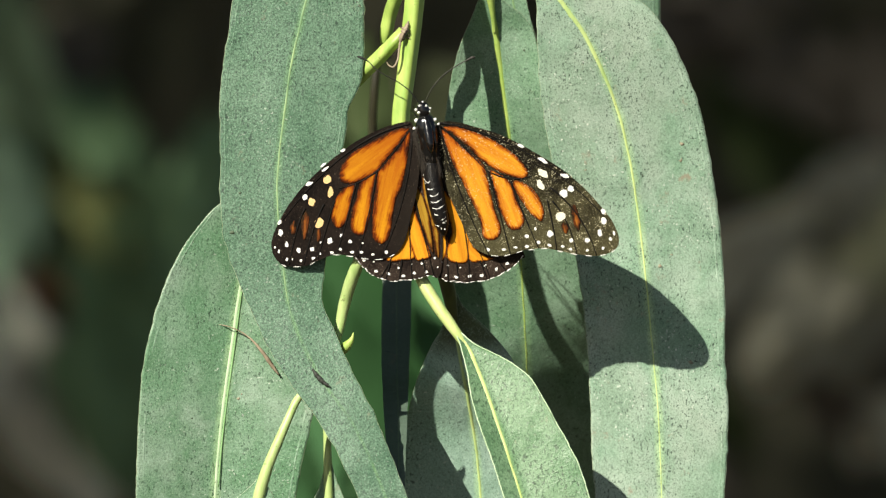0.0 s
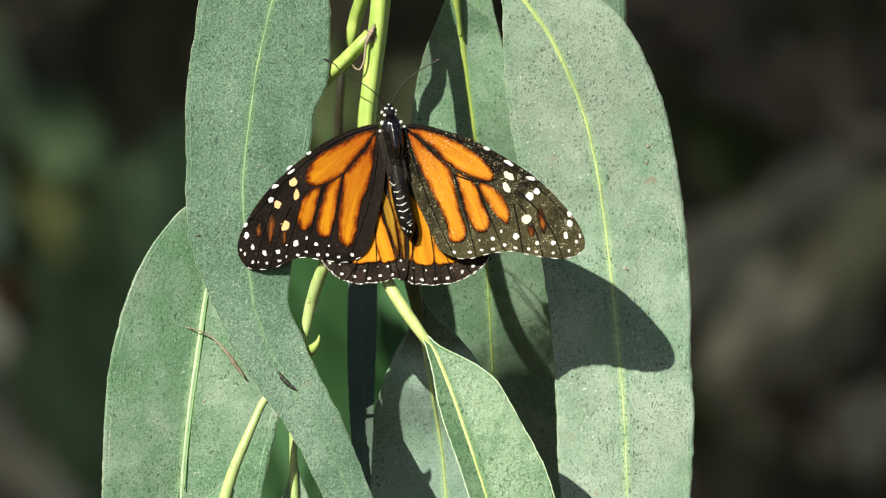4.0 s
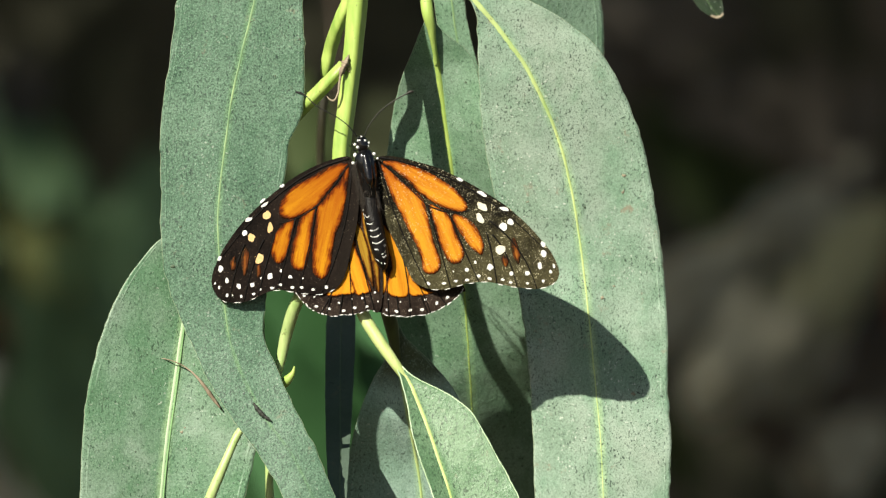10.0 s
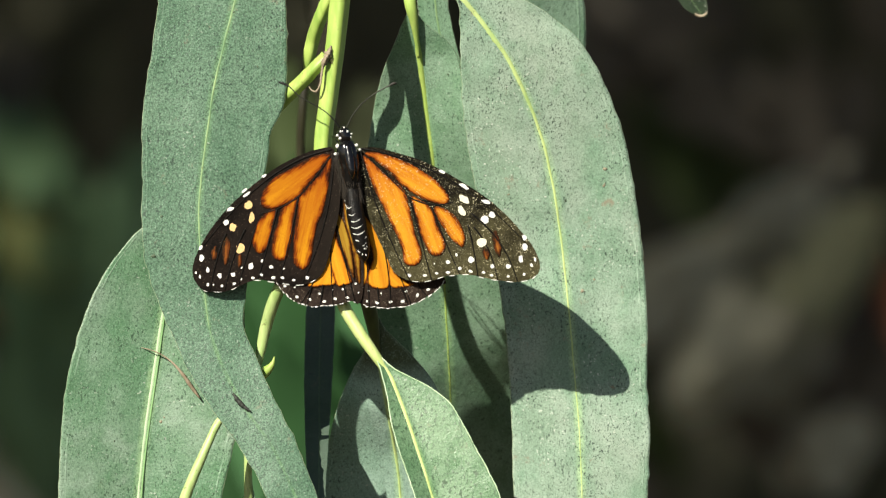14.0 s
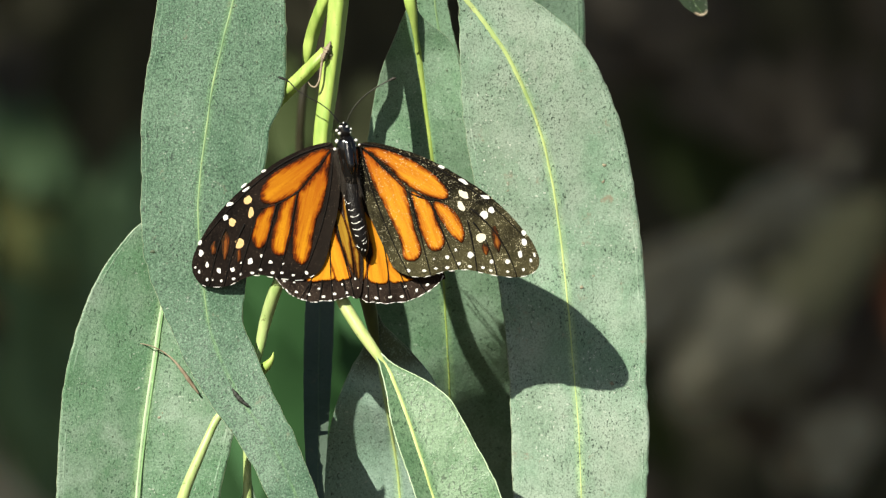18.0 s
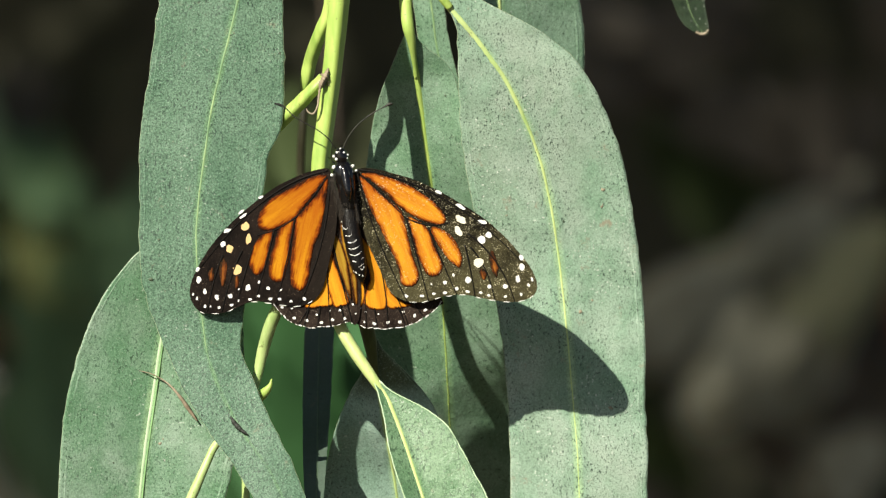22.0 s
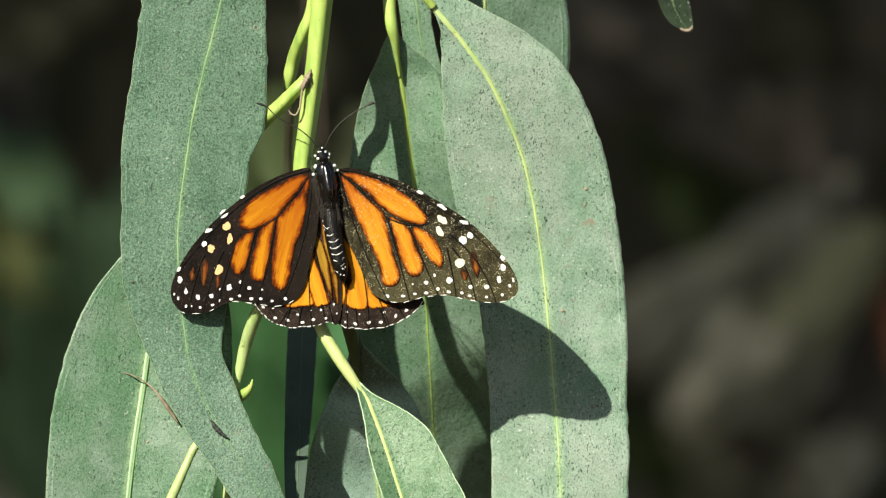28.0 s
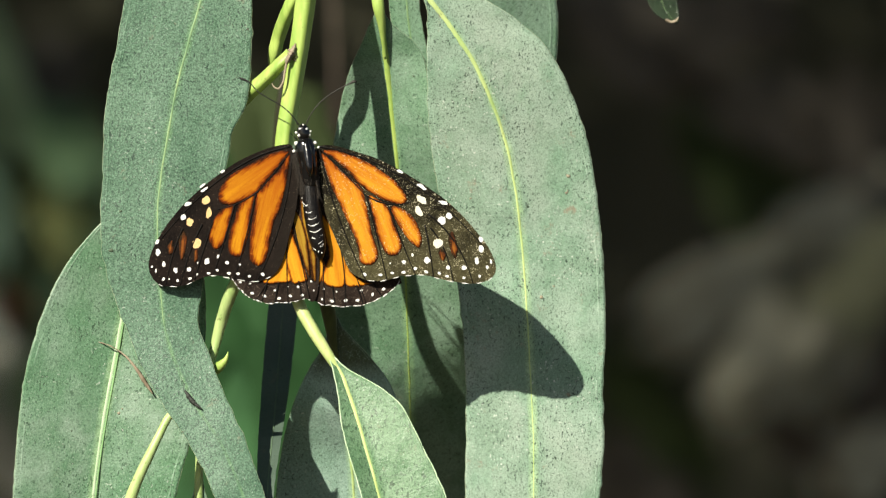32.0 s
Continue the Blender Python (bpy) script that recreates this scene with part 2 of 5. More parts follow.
def orange_material(name, light, deep, glint=0.0, rim=8.0, edge=(0.022, 0.007, 0.004), reach=0.65):
    """Scales of one wing cell: UV 'streak' runs along the cell, UV 'inset' holds the distance from its dark rim."""
    m, n, l, b = material(name, 0.78, 0.03)
    c = n.new("ShaderNodeUVMap")
    c.uv_map = "streak"
    mp = n.new("ShaderNodeMapping")
    mp.inputs["Scale"].default_value = (60, 900, 1)
    l.new(c.outputs[0], mp.inputs[0])
    streak = noise_tex(n, l, mp.outputs[0], 1.0, 4, 0.6)
    fringe = n.new("ShaderNodeMapping")
    fringe.inputs["Scale"].default_value = (260, 2600, 1)
    l.new(c.outputs[0], fringe.inputs[0])
    fuzz = noise_tex(n, l, fringe.outputs[0], 1.0, 3, 0.6)
    grain = noise_tex(n, l, coords(n, l), 2600, 2)
    inset = n.new("ShaderNodeUVMap")
    inset.uv_map = "inset"
    xyz = n.new("ShaderNodeSeparateXYZ")
    l.new(inset.outputs[0], xyz.inputs[0])
    ragged = calc(n, l, "ADD", fuzz, calc(n, l, "MULTIPLY_ADD", noise_tex(n, l, coords(n, l), 330, 2), 0.9, -0.45))
    deepness = calc(n, l, "MULTIPLY_ADD", calc(n, l, "SUBTRACT", ragged, 0.5), 1.7 * rim / 24, xyz.outputs[0])
    root = calc(n, l, "ADD", xyz.outputs[1], calc(n, l, "MULTIPLY_ADD", streak, 0.5, -0.25))
    col = mix(n, l, ramp(n, l, streak, (0.34, gray(0.8)), (0.58, gray(0))), light, deep)
    col = mix(n, l, ramp(n, l, root, (0.2, gray(0.95)), (reach, gray(0))), col, deep)
    k = rim / 24
    col = mix(n, l, ramp(n, l, deepness, (0.40 * k, gray(1)), (1.15 * k, gray(0))), col, tuple(x * y for x, y in zip(deep, (0.65, 0.42, 0.5))))
    col = mix(n, l, ramp(n, l, deepness, (0.05 * k, gray(1)), (0.62 * k, gray(0))), col, edge)
    col = mix(n, l, ramp(n, l, grain, (0.3, gray(0.3)), (0.5, gray(0))), col, deep)
    col = mix(n, l, ramp(n, l, grain, (0.66, gray(0)), (0.76, gray(0.22))), col, (0.8, 0.42, 0.06))
    # sparkle off the scales, mixed into the colour as pale specks
    if glint:
        scales = n.new("ShaderNodeTexVoronoi")
        scales.inputs["Scale"].default_value = 4300
        l.new(coords(n, l), scales.inputs["Vector"])
        where = ramp(n, l, noise_tex(n, l, coords(n, l), 170, 3), (0.45, gray(0.12)), (0.65, gray(1)))
        col = mix(n, l, calc(n, l, "MULTIPLY", ramp(n, l, scales.outputs["Color"], (0.80, gray(0)), (0.90, gray(glint))), where), col, (0.90, 0.74, 0.48))
    l.new(col, b.inputs["Base Color"])
    bump(n, l, b, grain, 0.4, 0.0001)
    return m


def plain(name, a, c, scale, rough=0.5, spec=0.5, strength=0.3, distance=0.0002):
    m, n, l, b = material(name, rough, spec)
    f = noise_tex(n, l, coords(n, l), scale, 4)
    l.new(ramp(n, l, f, (0.3, a), (0.7, c)), b.inputs["Base Color"])
    bump(n, l, b, f, strength, distance)
    return m


WING = wing_material("wing_black", (0.0045, 0.0033, 0.0028), (0.016, 0.0108, 0.0083), (0.20, 0.15, 0.11), 0.85, hem=(0.017, 0.013, 0.010), flecks=5400)
WING_HIND = wing_material("hindwing_brown", (0.009, 0.006, 0.005), (0.042, 0.029, 0.022), (0.26, 0.21, 0.16), 0.80, flecks=5400)
# right forewing: olive sheen and bright glints are part of this colour
WING_SHEEN = wing_material("wing_sheen", (0.008, 0.0065, 0.0045), (0.072, 0.064, 0.031), (0.72, 0.66, 0.46), 0.745, 0.55, flecks=4800)
ORANGE = orange_material("wing_orange", (0.52, 0.225, 0.010), (0.33, 0.086, 0.006), 0.0, 9.0, reach=1.08)
ORANGE_GLINT = orange_material("wing_orange_glint", (0.66, 0.295, 0.022), (0.47, 0.140, 0.012), 0.6, 7.0)
AMBER = orange_material("hindwing_amber", (0.71, 0.310, 0.020), (0.48, 0.160, 0.010), 0.0, 3.5)
DULL = orange_material("dull_amber", (0.36, 0.215, 0.025), (0.24, 0.115, 0.014), 0.0, 3.5)
RUST = orange_material("wing_rust", (0.40, 0.15, 0.022), (0.20, 0.072, 0.016), 0.0, 9.0, (0.018, 0.013, 0.008))
VEIN = plain("vein_black", (0.003, 0.0025, 0.0025), (0.010, 0.008, 0.006), 2500, 0.6, 0.15, 0.8)
WHITE = plain("white_scales", (0.78, 0.76, 0.72), (0.86, 0.85, 0.82), 2500, 0.6)
CREAM = plain("cream_scales", (0.66, 0.40, 0.15), (0.74, 0.52, 0.25), 2500, 0.6)
IVORY = plain("ivory_scales", (0.82, 0.74, 0.50), (0.86, 0.82, 0.68), 2500, 0.6)
BODY = plain("black_chitin", (0.003, 0.003, 0.003), (0.006, 0.005, 0.005), 1500, 0.16, 0.7, 0.15)
FUZZ = plain("abdomen_fuzz", (0.0028, 0.0024, 0.0021), (0.009, 0.007, 0.006), 2200, 0.35, 0.3, 0.4, 0.0004)
HAIR = plain("thorax_hair", (0.006, 0.005, 0.004), (0.050, 0.038, 0.027), 3000, 0.6, 0.2)
# lighter copy of the antenna tone, with the sun's sheen painted in
ANTENNA_SUNLIT = plain("antenna_sunlit", (0.02, 0.0185, 0.015), (0.062, 0.059, 0.049), 2000, 0.5, 0.3)
ANTENNA = plain("antenna_grey", (0.004, 0.0035, 0.003), (0.015, 0.013, 0.012), 2000, 0.55, 0.25)

# ------------------------------------------------------------------ building helpers
GRID = 2.0 * math.tan(radians(LENS / 2)) / 784


def at(u, v, d):
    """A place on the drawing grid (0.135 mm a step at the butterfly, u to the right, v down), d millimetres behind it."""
    y = d / 1000
    k = GRID * (2.0 + y) / 2.0
    return Vector(((u - 784) * k, y, (441 - v) * k))


def part(name, bm, mat, parent=None, label="", smooth=True):
    me = bpy.data.meshes.new(name)
    bm.normal_update()
    bm.to_mesh(me)
    bm.free()
    me.materials.append(mat)
    if smooth:
        me.polygons.foreach_set("use_smooth", [True] * len(me.polygons))
    ob = new(name, me)
    ob.parent = parent
    return tagged(ob, label)


def spline(rows, n):
    """Smooth curve through rows; the first column is not needed to rise."""
    a = np.array(rows, float)
    step = np.r_[0, np.cumsum(np.maximum(1e-6, np.linalg.norm(np.diff(a[:, :3], axis=0), axis=1)))]
    tan = np.gradient(a, step, axis=0) if len(a) > 2 else np.repeat((a[1:] - a[:1]) / step[1], 2, 0)
    out = []
    for s in np.linspace(0, step[-1], n):
        i = min(len(a) - 2, int(np.searchsorted(step, s, "right")) - 1)
        h = step[i + 1] - step[i]
        t = (s - step[i]) / h
        out.append((2 * t**3 - 3 * t**2 + 1) * a[i] + (t**3 - 2 * t**2 + t) * h * tan[i]
                   + (3 * t**2 - 2 * t**3) * a[i + 1] + (t**3 - t**2) * h * tan[i + 1])
    return np.array(out)


def tube(points, radii, sides=10, bm=None, angular=0.0):
    """A round rod through points (Vectors), closed at its ends."""
    bm = bm or bmesh.new()
    rings = []
    for i, p in enumerate(points):
        d = (points[min(i + 1, len(points) - 1)] - points[max(i - 1, 0)]).normalized()
        a = d.cross(Vector((0.13, 1, 0.07))).normalized()
        b = d.cross(a)
        r = radii[i]
        rings.append([bm.verts.new(p + (a * math.cos(q) + b * math.sin(q)) * (r * (1 + angular * math.cos(4 * q + 0.6 + 0.02 * i))))
                      for q in (2 * math.pi * k / sides for k in range(sides))])
    for r0, r1 in zip(rings, rings[1:]):
        for k in range(sides):
            bm.faces.new((r0[k], r0[(k + 1) % sides], r1[(k + 1) % sides], r1[k]))
    bm.faces.new(rings[0][::-1])
    bm.faces.new(rings[-1])
    bmesh.ops.recalc_face_normals(bm, faces=bm.faces)
    return bm


def rod(name, rows, mat, parent, label="", n=40, sides=12, wobble=0.0, angular=0.0):
    """rows: u, v, d in mm, radius in grid steps."""
    c = spline(rows, n)
    pts = [at(u, v, d) for u, v, d, r in c]
    radii = [max(0.15, r) * GRID * (1 + wobble * noise.noise((i * 0.6, r, len(name)))) for i, (u, v, d, r) in enumerate(c)]
    return part(name, tube(pts, radii, sides, None, angular), mat, parent, label)


def leaf(parent, rows, depth, mat, tilt=0.0, fold=0.0, wave=0.5, rib=(6, 2.5), rib_mat=RIB, label="", seed=0, cross=14,
         n=110, rib_end=1.0, ragged=1.2, margin=1.0, taper=1.0, sink=0.72, blemishes=()):
    """A hanging blade: rows of v, left edge, rib, right edge; depth: rows of v, mm behind. tilt, a number or rows of v and
    number, turns its face to the right. blemishes: u, v, half width, half height, material of dry spots on it."""
    a = np.array(rows, float)
    vs = np.linspace(a[0, 0], a[-1, 0], n)
    tan = np.gradient(a, a[:, 0], axis=0)
    idx = np.clip(np.searchsorted(a[:, 0], vs, "right") - 1, 0, len(a) - 2)
    h = a[idx + 1, 0] - a[idx, 0]
    t = (vs - a[idx, 0]) / h
    t, h = t[:, None], h[:, None]
    c = ((2 * t**3 - 3 * t**2 + 1) * a[idx] + (t**3 - 2 * t**2 + t) * h * tan[idx]
         + (3 * t**2 - 2 * t**3) * a[idx + 1] + (t**3 - t**2) * h * tan[idx + 1])
    dd = np.array(depth, float)
    z = np.interp(vs, dd[:, 0], dd[:, 1])
    z = np.convolve(np.pad(z, 6, "edge"), np.ones(13) / 13, "valid")
    lean = np.array(tilt, float) if isinstance(tilt, list) else np.array([(0.0, tilt), (1.0, tilt)])
    lean = np.convolve(np.pad(np.interp(vs, lean[:, 0], lean[:, 1]), 4, "edge"), np.ones(9) / 9, "valid")

    def spot(i, s):
        v, le, ri, re = c[i]
        edge = abs(s) ** 6
        u = ri + (re - ri) * s if s > 0 else ri + (ri - le) * s
        u += edge * math.copysign(1, s) * ragged * (noise.noise((v * 0.045, seed, s)) + 0.6 * noise.noise((v * 0.14, seed + 9, s)))
        off = (u - ri) * 0.135
        y = z[i] + lean[i] * off + fold * abs(off)
        y += wave * (noise.noise((u * 0.011, v * 0.006, seed)) + 0.35 * noise.noise((u * 0.04, v * 0.03, seed + 3)))
        y += wave * edge * 0.8 * noise.noise((v * 0.02, seed + 5, s))
        return u, v, y

    cols = [-1, -0.97] + [x for x in np.linspace(-0.9, 0.9, cross - 3)] + [0.97, 1]
    bm = bmesh.new()
    front = [[bm.verts.new(at(*spot(i, s))) for s in cols] for i in range(n)]
    back = [[bm.verts.new(v.co + Vector((0, 0.00035, 0))) for v in r] for r in front]
    m = len(cols)
    for i in range(n - 1):
        for j in range(m - 1):
            bm.faces.new((front[i][j], front[i + 1][j], front[i + 1][j + 1], front[i][j + 1]))
            bm.faces.new((back[i][j], back[i][j + 1], back[i + 1][j + 1], back[i + 1][j]))
        bm.faces.new((front[i][0], back[i][0], back[i + 1][0], front[i + 1][0]))
        bm.faces.new((front[i][-1], front[i + 1][-1], back[i + 1][-1], back[i][-1]))
    bm.faces.new([r for r in front[0]] + [r for r in back[0][::-1]])
    bm.faces.new([r for r in front[-1][::-1]] + [r for r in back[-1]])
    bmesh.ops.recalc_face_normals(bm, faces=bm.faces)
    uv = bm.loops.layers.uv.new("blade")
    place = {}
    for i in range(n):
        for j, s in enumerate(cols):
            place[front[i][j]] = place[back[i][j]] = (s, vs[i] * 0.135)
    for f in bm.faces:
        for lp in f.loops:
            lp[uv].uv = place[lp.vert]
    blade = part("leaf", bm, mat, parent, label)
    k = int(n * rib_end)
    pts, rad = [], []
    for i in range(k):
        u, v, y = spot(i, 0.0)
        f = i / (n - 1)
        r = (rib[1] + (rib[0] - rib[1]) * (1 - f) ** taper) * 0.5 * min(1, (k - i) / 12) * (1 + 0.10 * noise.noise((v * 0.05, seed, 7)))
        r *= 1.25 * min(1, (i + 3) / 12)
        rad.append(max(0.2, r) * GRID)
        pts.append(at(u + 0.8 * noise.noise((v * 0.03, seed, 1)), v, y + r * 0.135 * sink))
    part("midrib", tube(pts, rad, 8), rib_mat, blade)
    if margin:
        for s in (-1, 1):
            pts = [at(*spot(i, s)) + Vector((0, 0.00012, 0)) for i in range(n)]
            part("leaf_margin", tube(pts, [(margin * 0.75 + 0.35 * noise.noise((i * 0.21, seed, s))) * GRID for i in range(n)], 6), MARGIN if margin == 1 else RIB_PALE, blade)
    for u, v, a, b, dry in blemishes:
        i = int(np.argmin(abs(vs - v)))
        rim = []
        for q in (2 * math.pi * j / 11 for j in range(11)):
            w = 0.75 + 0.6 * noise.noise((u + math.cos(q), v + math.sin(q), 4))
            pu, pv = u + a * w * math.cos(q), v + b * w * math.sin(q)
            m2 = min(n - 1, max(0, int(np.argmin(abs(vs - pv)))))
            le, ri, re = c[m2][1:]
            s = (pu - ri) / (re - ri) if pu > ri else (pu - ri) / (ri - le)
            rim.append((pu, pv, spot(m2, max(-1, min(1, s)))[2]))
        bm = bmesh.new()
        mid = sum(r[2] for r in rim) / len(rim)
        top = [bm.verts.new(at(pu, pv, y - 0.05)) for pu, pv, y in rim]
        hub = bm.verts.new(at(u, v, mid - 0.06))
        foot = [bm.verts.new(at(pu, pv, y + 0.1)) for pu, pv, y in rim]
        for j in range(len(top)):
            o = (j + 1) % len(top)
            bm.faces.new((hub, top[o], top[j]))
            bm.faces.new((top[j], top[o], foot[o], foot[j]))
        bmesh.ops.recalc_face_normals(bm, faces=bm.faces)
        part("blemish", bm, dry, blade)
    return blade


# ------------------------------------------------------------------ eucalyptus branch
branch = tagged(new("eucalyptus_branch"), "hanging eucalyptus branch with long blue-green waxy leaves and lime stems", "branch")

# left hand long blade, bent towards its tip
bent_leaf = leaf(branch, [(-330, 462, 468, 474), (-200, 350, 460, 505), (-60, 305, 446, 517), (0, 297, 434, 519), (100, 284, 409, 521),
              (180, 271, 391, 519), (212, 267, 386, 514), (236, 266, 383, 499), (300, 266, 374, 487), (400, 266, 366, 469), (470, 270, 370, 456),
              (540, 290, 377, 449), (605, 318, 387, 447), (640, 333, 398, 464), (690, 358, 420, 484), (750, 397, 455, 514),
              (800, 434, 492, 539), (850, 464, 518, 558), (900, 489, 540, 578), (960, 515, 562, 600), (1040, 560, 590, 620),
              (1100, 601, 606, 611)],
     [(-330, 9), (0, 7), (300, 6), (480, 5), (590, 5), (700, 2), (900, -3), (1100, -7)], LEAF_BLUE, tilt=0.0, fold=0.04,
     rib=(7, 1.6), rib_mat=RIB_DULL, label="long blue-green waxy leaf bent near its tip", seed=1, rib_end=0.70, ragged=3.6, sink=0.82,
     blemishes=[(428, 38, 3, 2, DARK_SPOT), (300, 400, 4, 3, DARK_SPOT), (286, 470, 6, 4, DARK_SPOT), (470, 135, 2, 3, DARK_SPOT)])
# lower broad blade with a pale rib
low_leaf = leaf(branch, [(375, 338, 345, 352), (420, 266, 335, 390), (460, 228, 325, 420), (520, 188, 312, 440), (580, 162, 300, 446),
              (640, 144, 291, 446), (700, 131, 282, 442), (760, 124, 273, 434), (820, 120, 266, 424), (880, 118, 260, 409),
              (950, 116, 255, 396), (1050, 125, 250, 370), (1150, 160, 245, 320), (1220, 236, 242, 248)],
     [(375, 13), (600, 14), (900, 15), (1220, 20)], LEAF_BROAD, tilt=0.10, fold=-0.15, rib=(9.5, 5), rib_mat=RIB_PALE,
     label="broad pale green leaf with a white rib", seed=2, ragged=1.6,
     blemishes=[(298, 764, 4, 3, RUSTY_SPOT), (304, 756, 2, 2, RUSTY_SPOT), (232, 700, 2, 2, DARK_SPOT), (216, 798, 2.5, 2, DARK_SPOT)])
# middle blade far behind the stem, hanging on down into the shade
leaf(branch, [(34, 738, 743, 748), (55, 728, 746, 762), (90, 714, 752, 806), (150, 690, 761, 832), (220, 674, 770, 855),
              (300, 664, 780, 872), (400, 660, 790, 895), (510, 664, 800, 915), (595, 672, 805, 935), (690, 690, 810, 952),
              (780, 716, 815, 962), (880, 750, 822, 965), (1000, 790, 838, 950), (1100, 838, 852, 890), (1150, 858, 861, 864)],
     [(34, 22), (60, 24.8), (110, 28.2), (160, 31.4), (210, 34.6), (250, 36.1), (300, 38.5), (420, 47.6), (540, 56.3), (620, 62.2), (660, 65.2), (700, 68.6), (760, 76.5), (880, 89), (1150, 108)],
     LEAF_GREEN, tilt=[(34, 0.04), (110, 0.0), (160, -0.26), (210, -0.45), (250, -0.42), (300, -0.28), (420, -0.18), (540, -0.15), (610, -0.10), (650, 0.10), (690, 0.34), (720, 0.36), (770, 0.15), (880, -0.01)],
     fold=0.0, rib=(14, 1.0), taper=2.6, rib_mat=RIB_LIME, label="grey-green leaf crossed by dark shadows", seed=3, n=130, wave=0.35,
     blemishes=[(792, 110, 4, 3, DARK_SPOT), (806, 150, 3, 4, DARK_SPOT)])
# right hand large blade
leaf(branch, [(-75, 768, 773, 778), (-40, 783, 790, 838), (-10, 808, 811, 888), (15, 822, 832, 940), (40, 827, 853, 981),
              (75, 829, 880, 1025), (110, 829, 905, 1054), (160, 831, 932, 1081), (215, 834, 956, 1104), (270, 841, 975, 1121),
              (350, 857, 993, 1136), (440, 880, 1007, 1149), (520, 897, 1016, 1156), (600, 909, 1024, 1160),
              (690, 917, 1032, 1159), (770, 921, 1039, 1164), (880, 924, 1044, 1161), (950, 930, 1046, 1155),
              (1050, 950, 1050, 1140), (1150, 990, 1055, 1110), (1220, 1052, 1060, 1068)],
     [(-75, 22), (100, 25), (250, 31), (450, 35), (700, 35), (1220, 30)], LEAF_PALE, tilt=0.08, fold=0.05, rib=(14, 2.6), taper=3.2,
     label="large pale grey-green leaf in full sun", seed=4, sink=0.79, ragged=2.4, n=130, wave=0.8,
     blemishes=[(1083, 345, 4, 5, RUSTY_SPOT), (1085, 316, 5, 4, RUSTY_SPOT), (1046, 532, 5, 4, RUSTY_SPOT), 
                (1015, 372, 2, 3, DARK_SPOT), (1022, 434, 2.5, 2, DARK_SPOT), (1098, 702, 6, 4, RUSTY_SPOT), (1066, 512, 3, 2, RUSTY_SPOT), (914, 362, 4, 2.5, RUSTY_SPOT)])
# blade behind the right hand one
leaf(branch, [(-120, 738, 762, 782), (-40, 744, 775, 797), (0, 750, 781, 803), (60, 758, 789, 812), (120, 770, 800, 827), (200, 788, 820, 850),
              (350, 845, 855, 865)], [(-120, 50), (350, 66)], LEAF_GREEN, tilt=0.05, fold=0.1, rib=(4, 2), rib_mat=RIB_DULL,
     label="narrow grey-green leaf between two broad ones", seed=15, n=60)
leaf(branch, [(-250, 880, 900, 920), (-120, 850, 898, 1000), (-40, 845, 898, 1035), (0, 842, 900, 1044), (60, 842, 903, 1050),
              (120, 846, 905, 1048), (250, 850, 915, 1030), (400, 830, 920, 1000), (520, 915, 925, 935)],
     [(-250, 50), (520, 66)], LEAF_GREEN, tilt=0.55, fold=0.1, rib=(9, 3), label="grey-green leaf behind the large one", seed=5)
# shade by its stalk is coloured in: see root in LEAF_SILVER
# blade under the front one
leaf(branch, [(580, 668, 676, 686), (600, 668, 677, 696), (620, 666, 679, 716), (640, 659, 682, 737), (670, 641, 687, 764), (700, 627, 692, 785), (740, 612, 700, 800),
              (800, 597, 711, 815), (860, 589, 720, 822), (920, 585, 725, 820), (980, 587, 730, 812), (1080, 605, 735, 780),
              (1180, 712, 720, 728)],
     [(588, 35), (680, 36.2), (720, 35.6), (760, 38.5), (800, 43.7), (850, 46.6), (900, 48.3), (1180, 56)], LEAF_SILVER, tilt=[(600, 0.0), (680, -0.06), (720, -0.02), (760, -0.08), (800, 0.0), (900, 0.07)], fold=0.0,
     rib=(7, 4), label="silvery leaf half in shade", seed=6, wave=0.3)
# front blade on the bent stalk
leaf(branch, [(650, 681, 686, 690), (670, 688, 698, 714), (685, 692, 706, 744), (700, 696, 712, 772), (725, 701, 722, 806),
              (765, 708, 737, 833), (810, 720, 752, 857), (855, 736, 767, 882), (890, 748, 778, 898), (945, 765, 795, 915),
              (1000, 785, 812, 925), (1100, 832, 850, 912), (1180, 884, 888, 892)],
     [(650, -1), (900, -8), (1180, -14)], LEAF_FRONT, tilt=0.22, fold=-0.32, rib=(11.5, 3.6), taper=1.5, rib_mat=PETIOLE, label="broad green leaf on a bent lime stalk", seed=7, margin=1.6)
# two blades that start low down
leaf(branch, [(905, 331, 335, 339), (930, 305, 330, 352), (960, 268, 321, 364), (1000, 240, 310, 370), (1100, 215, 290, 360),
              (1250, 248, 255, 262)], [(905, 1.4), (1250, -3)], LEAF_GREEN, fold=0.1, rib=(12, 5), label="young green leaf on a lime stalk", seed=8, n=60)
leaf(branch, [(860, 451, 455, 459), (900, 446, 457, 466), (930, 436, 459, 478), (960, 420, 460, 490), (1020, 400, 462, 510),
              (1120, 390, 465, 515), (1300, 458, 465, 472)], [(860, 17), (1300, 20)], LEAF_GREEN, fold=0.1, rib=(12, 5),
     label="young green leaf behind the bent one", seed=9, n=60)
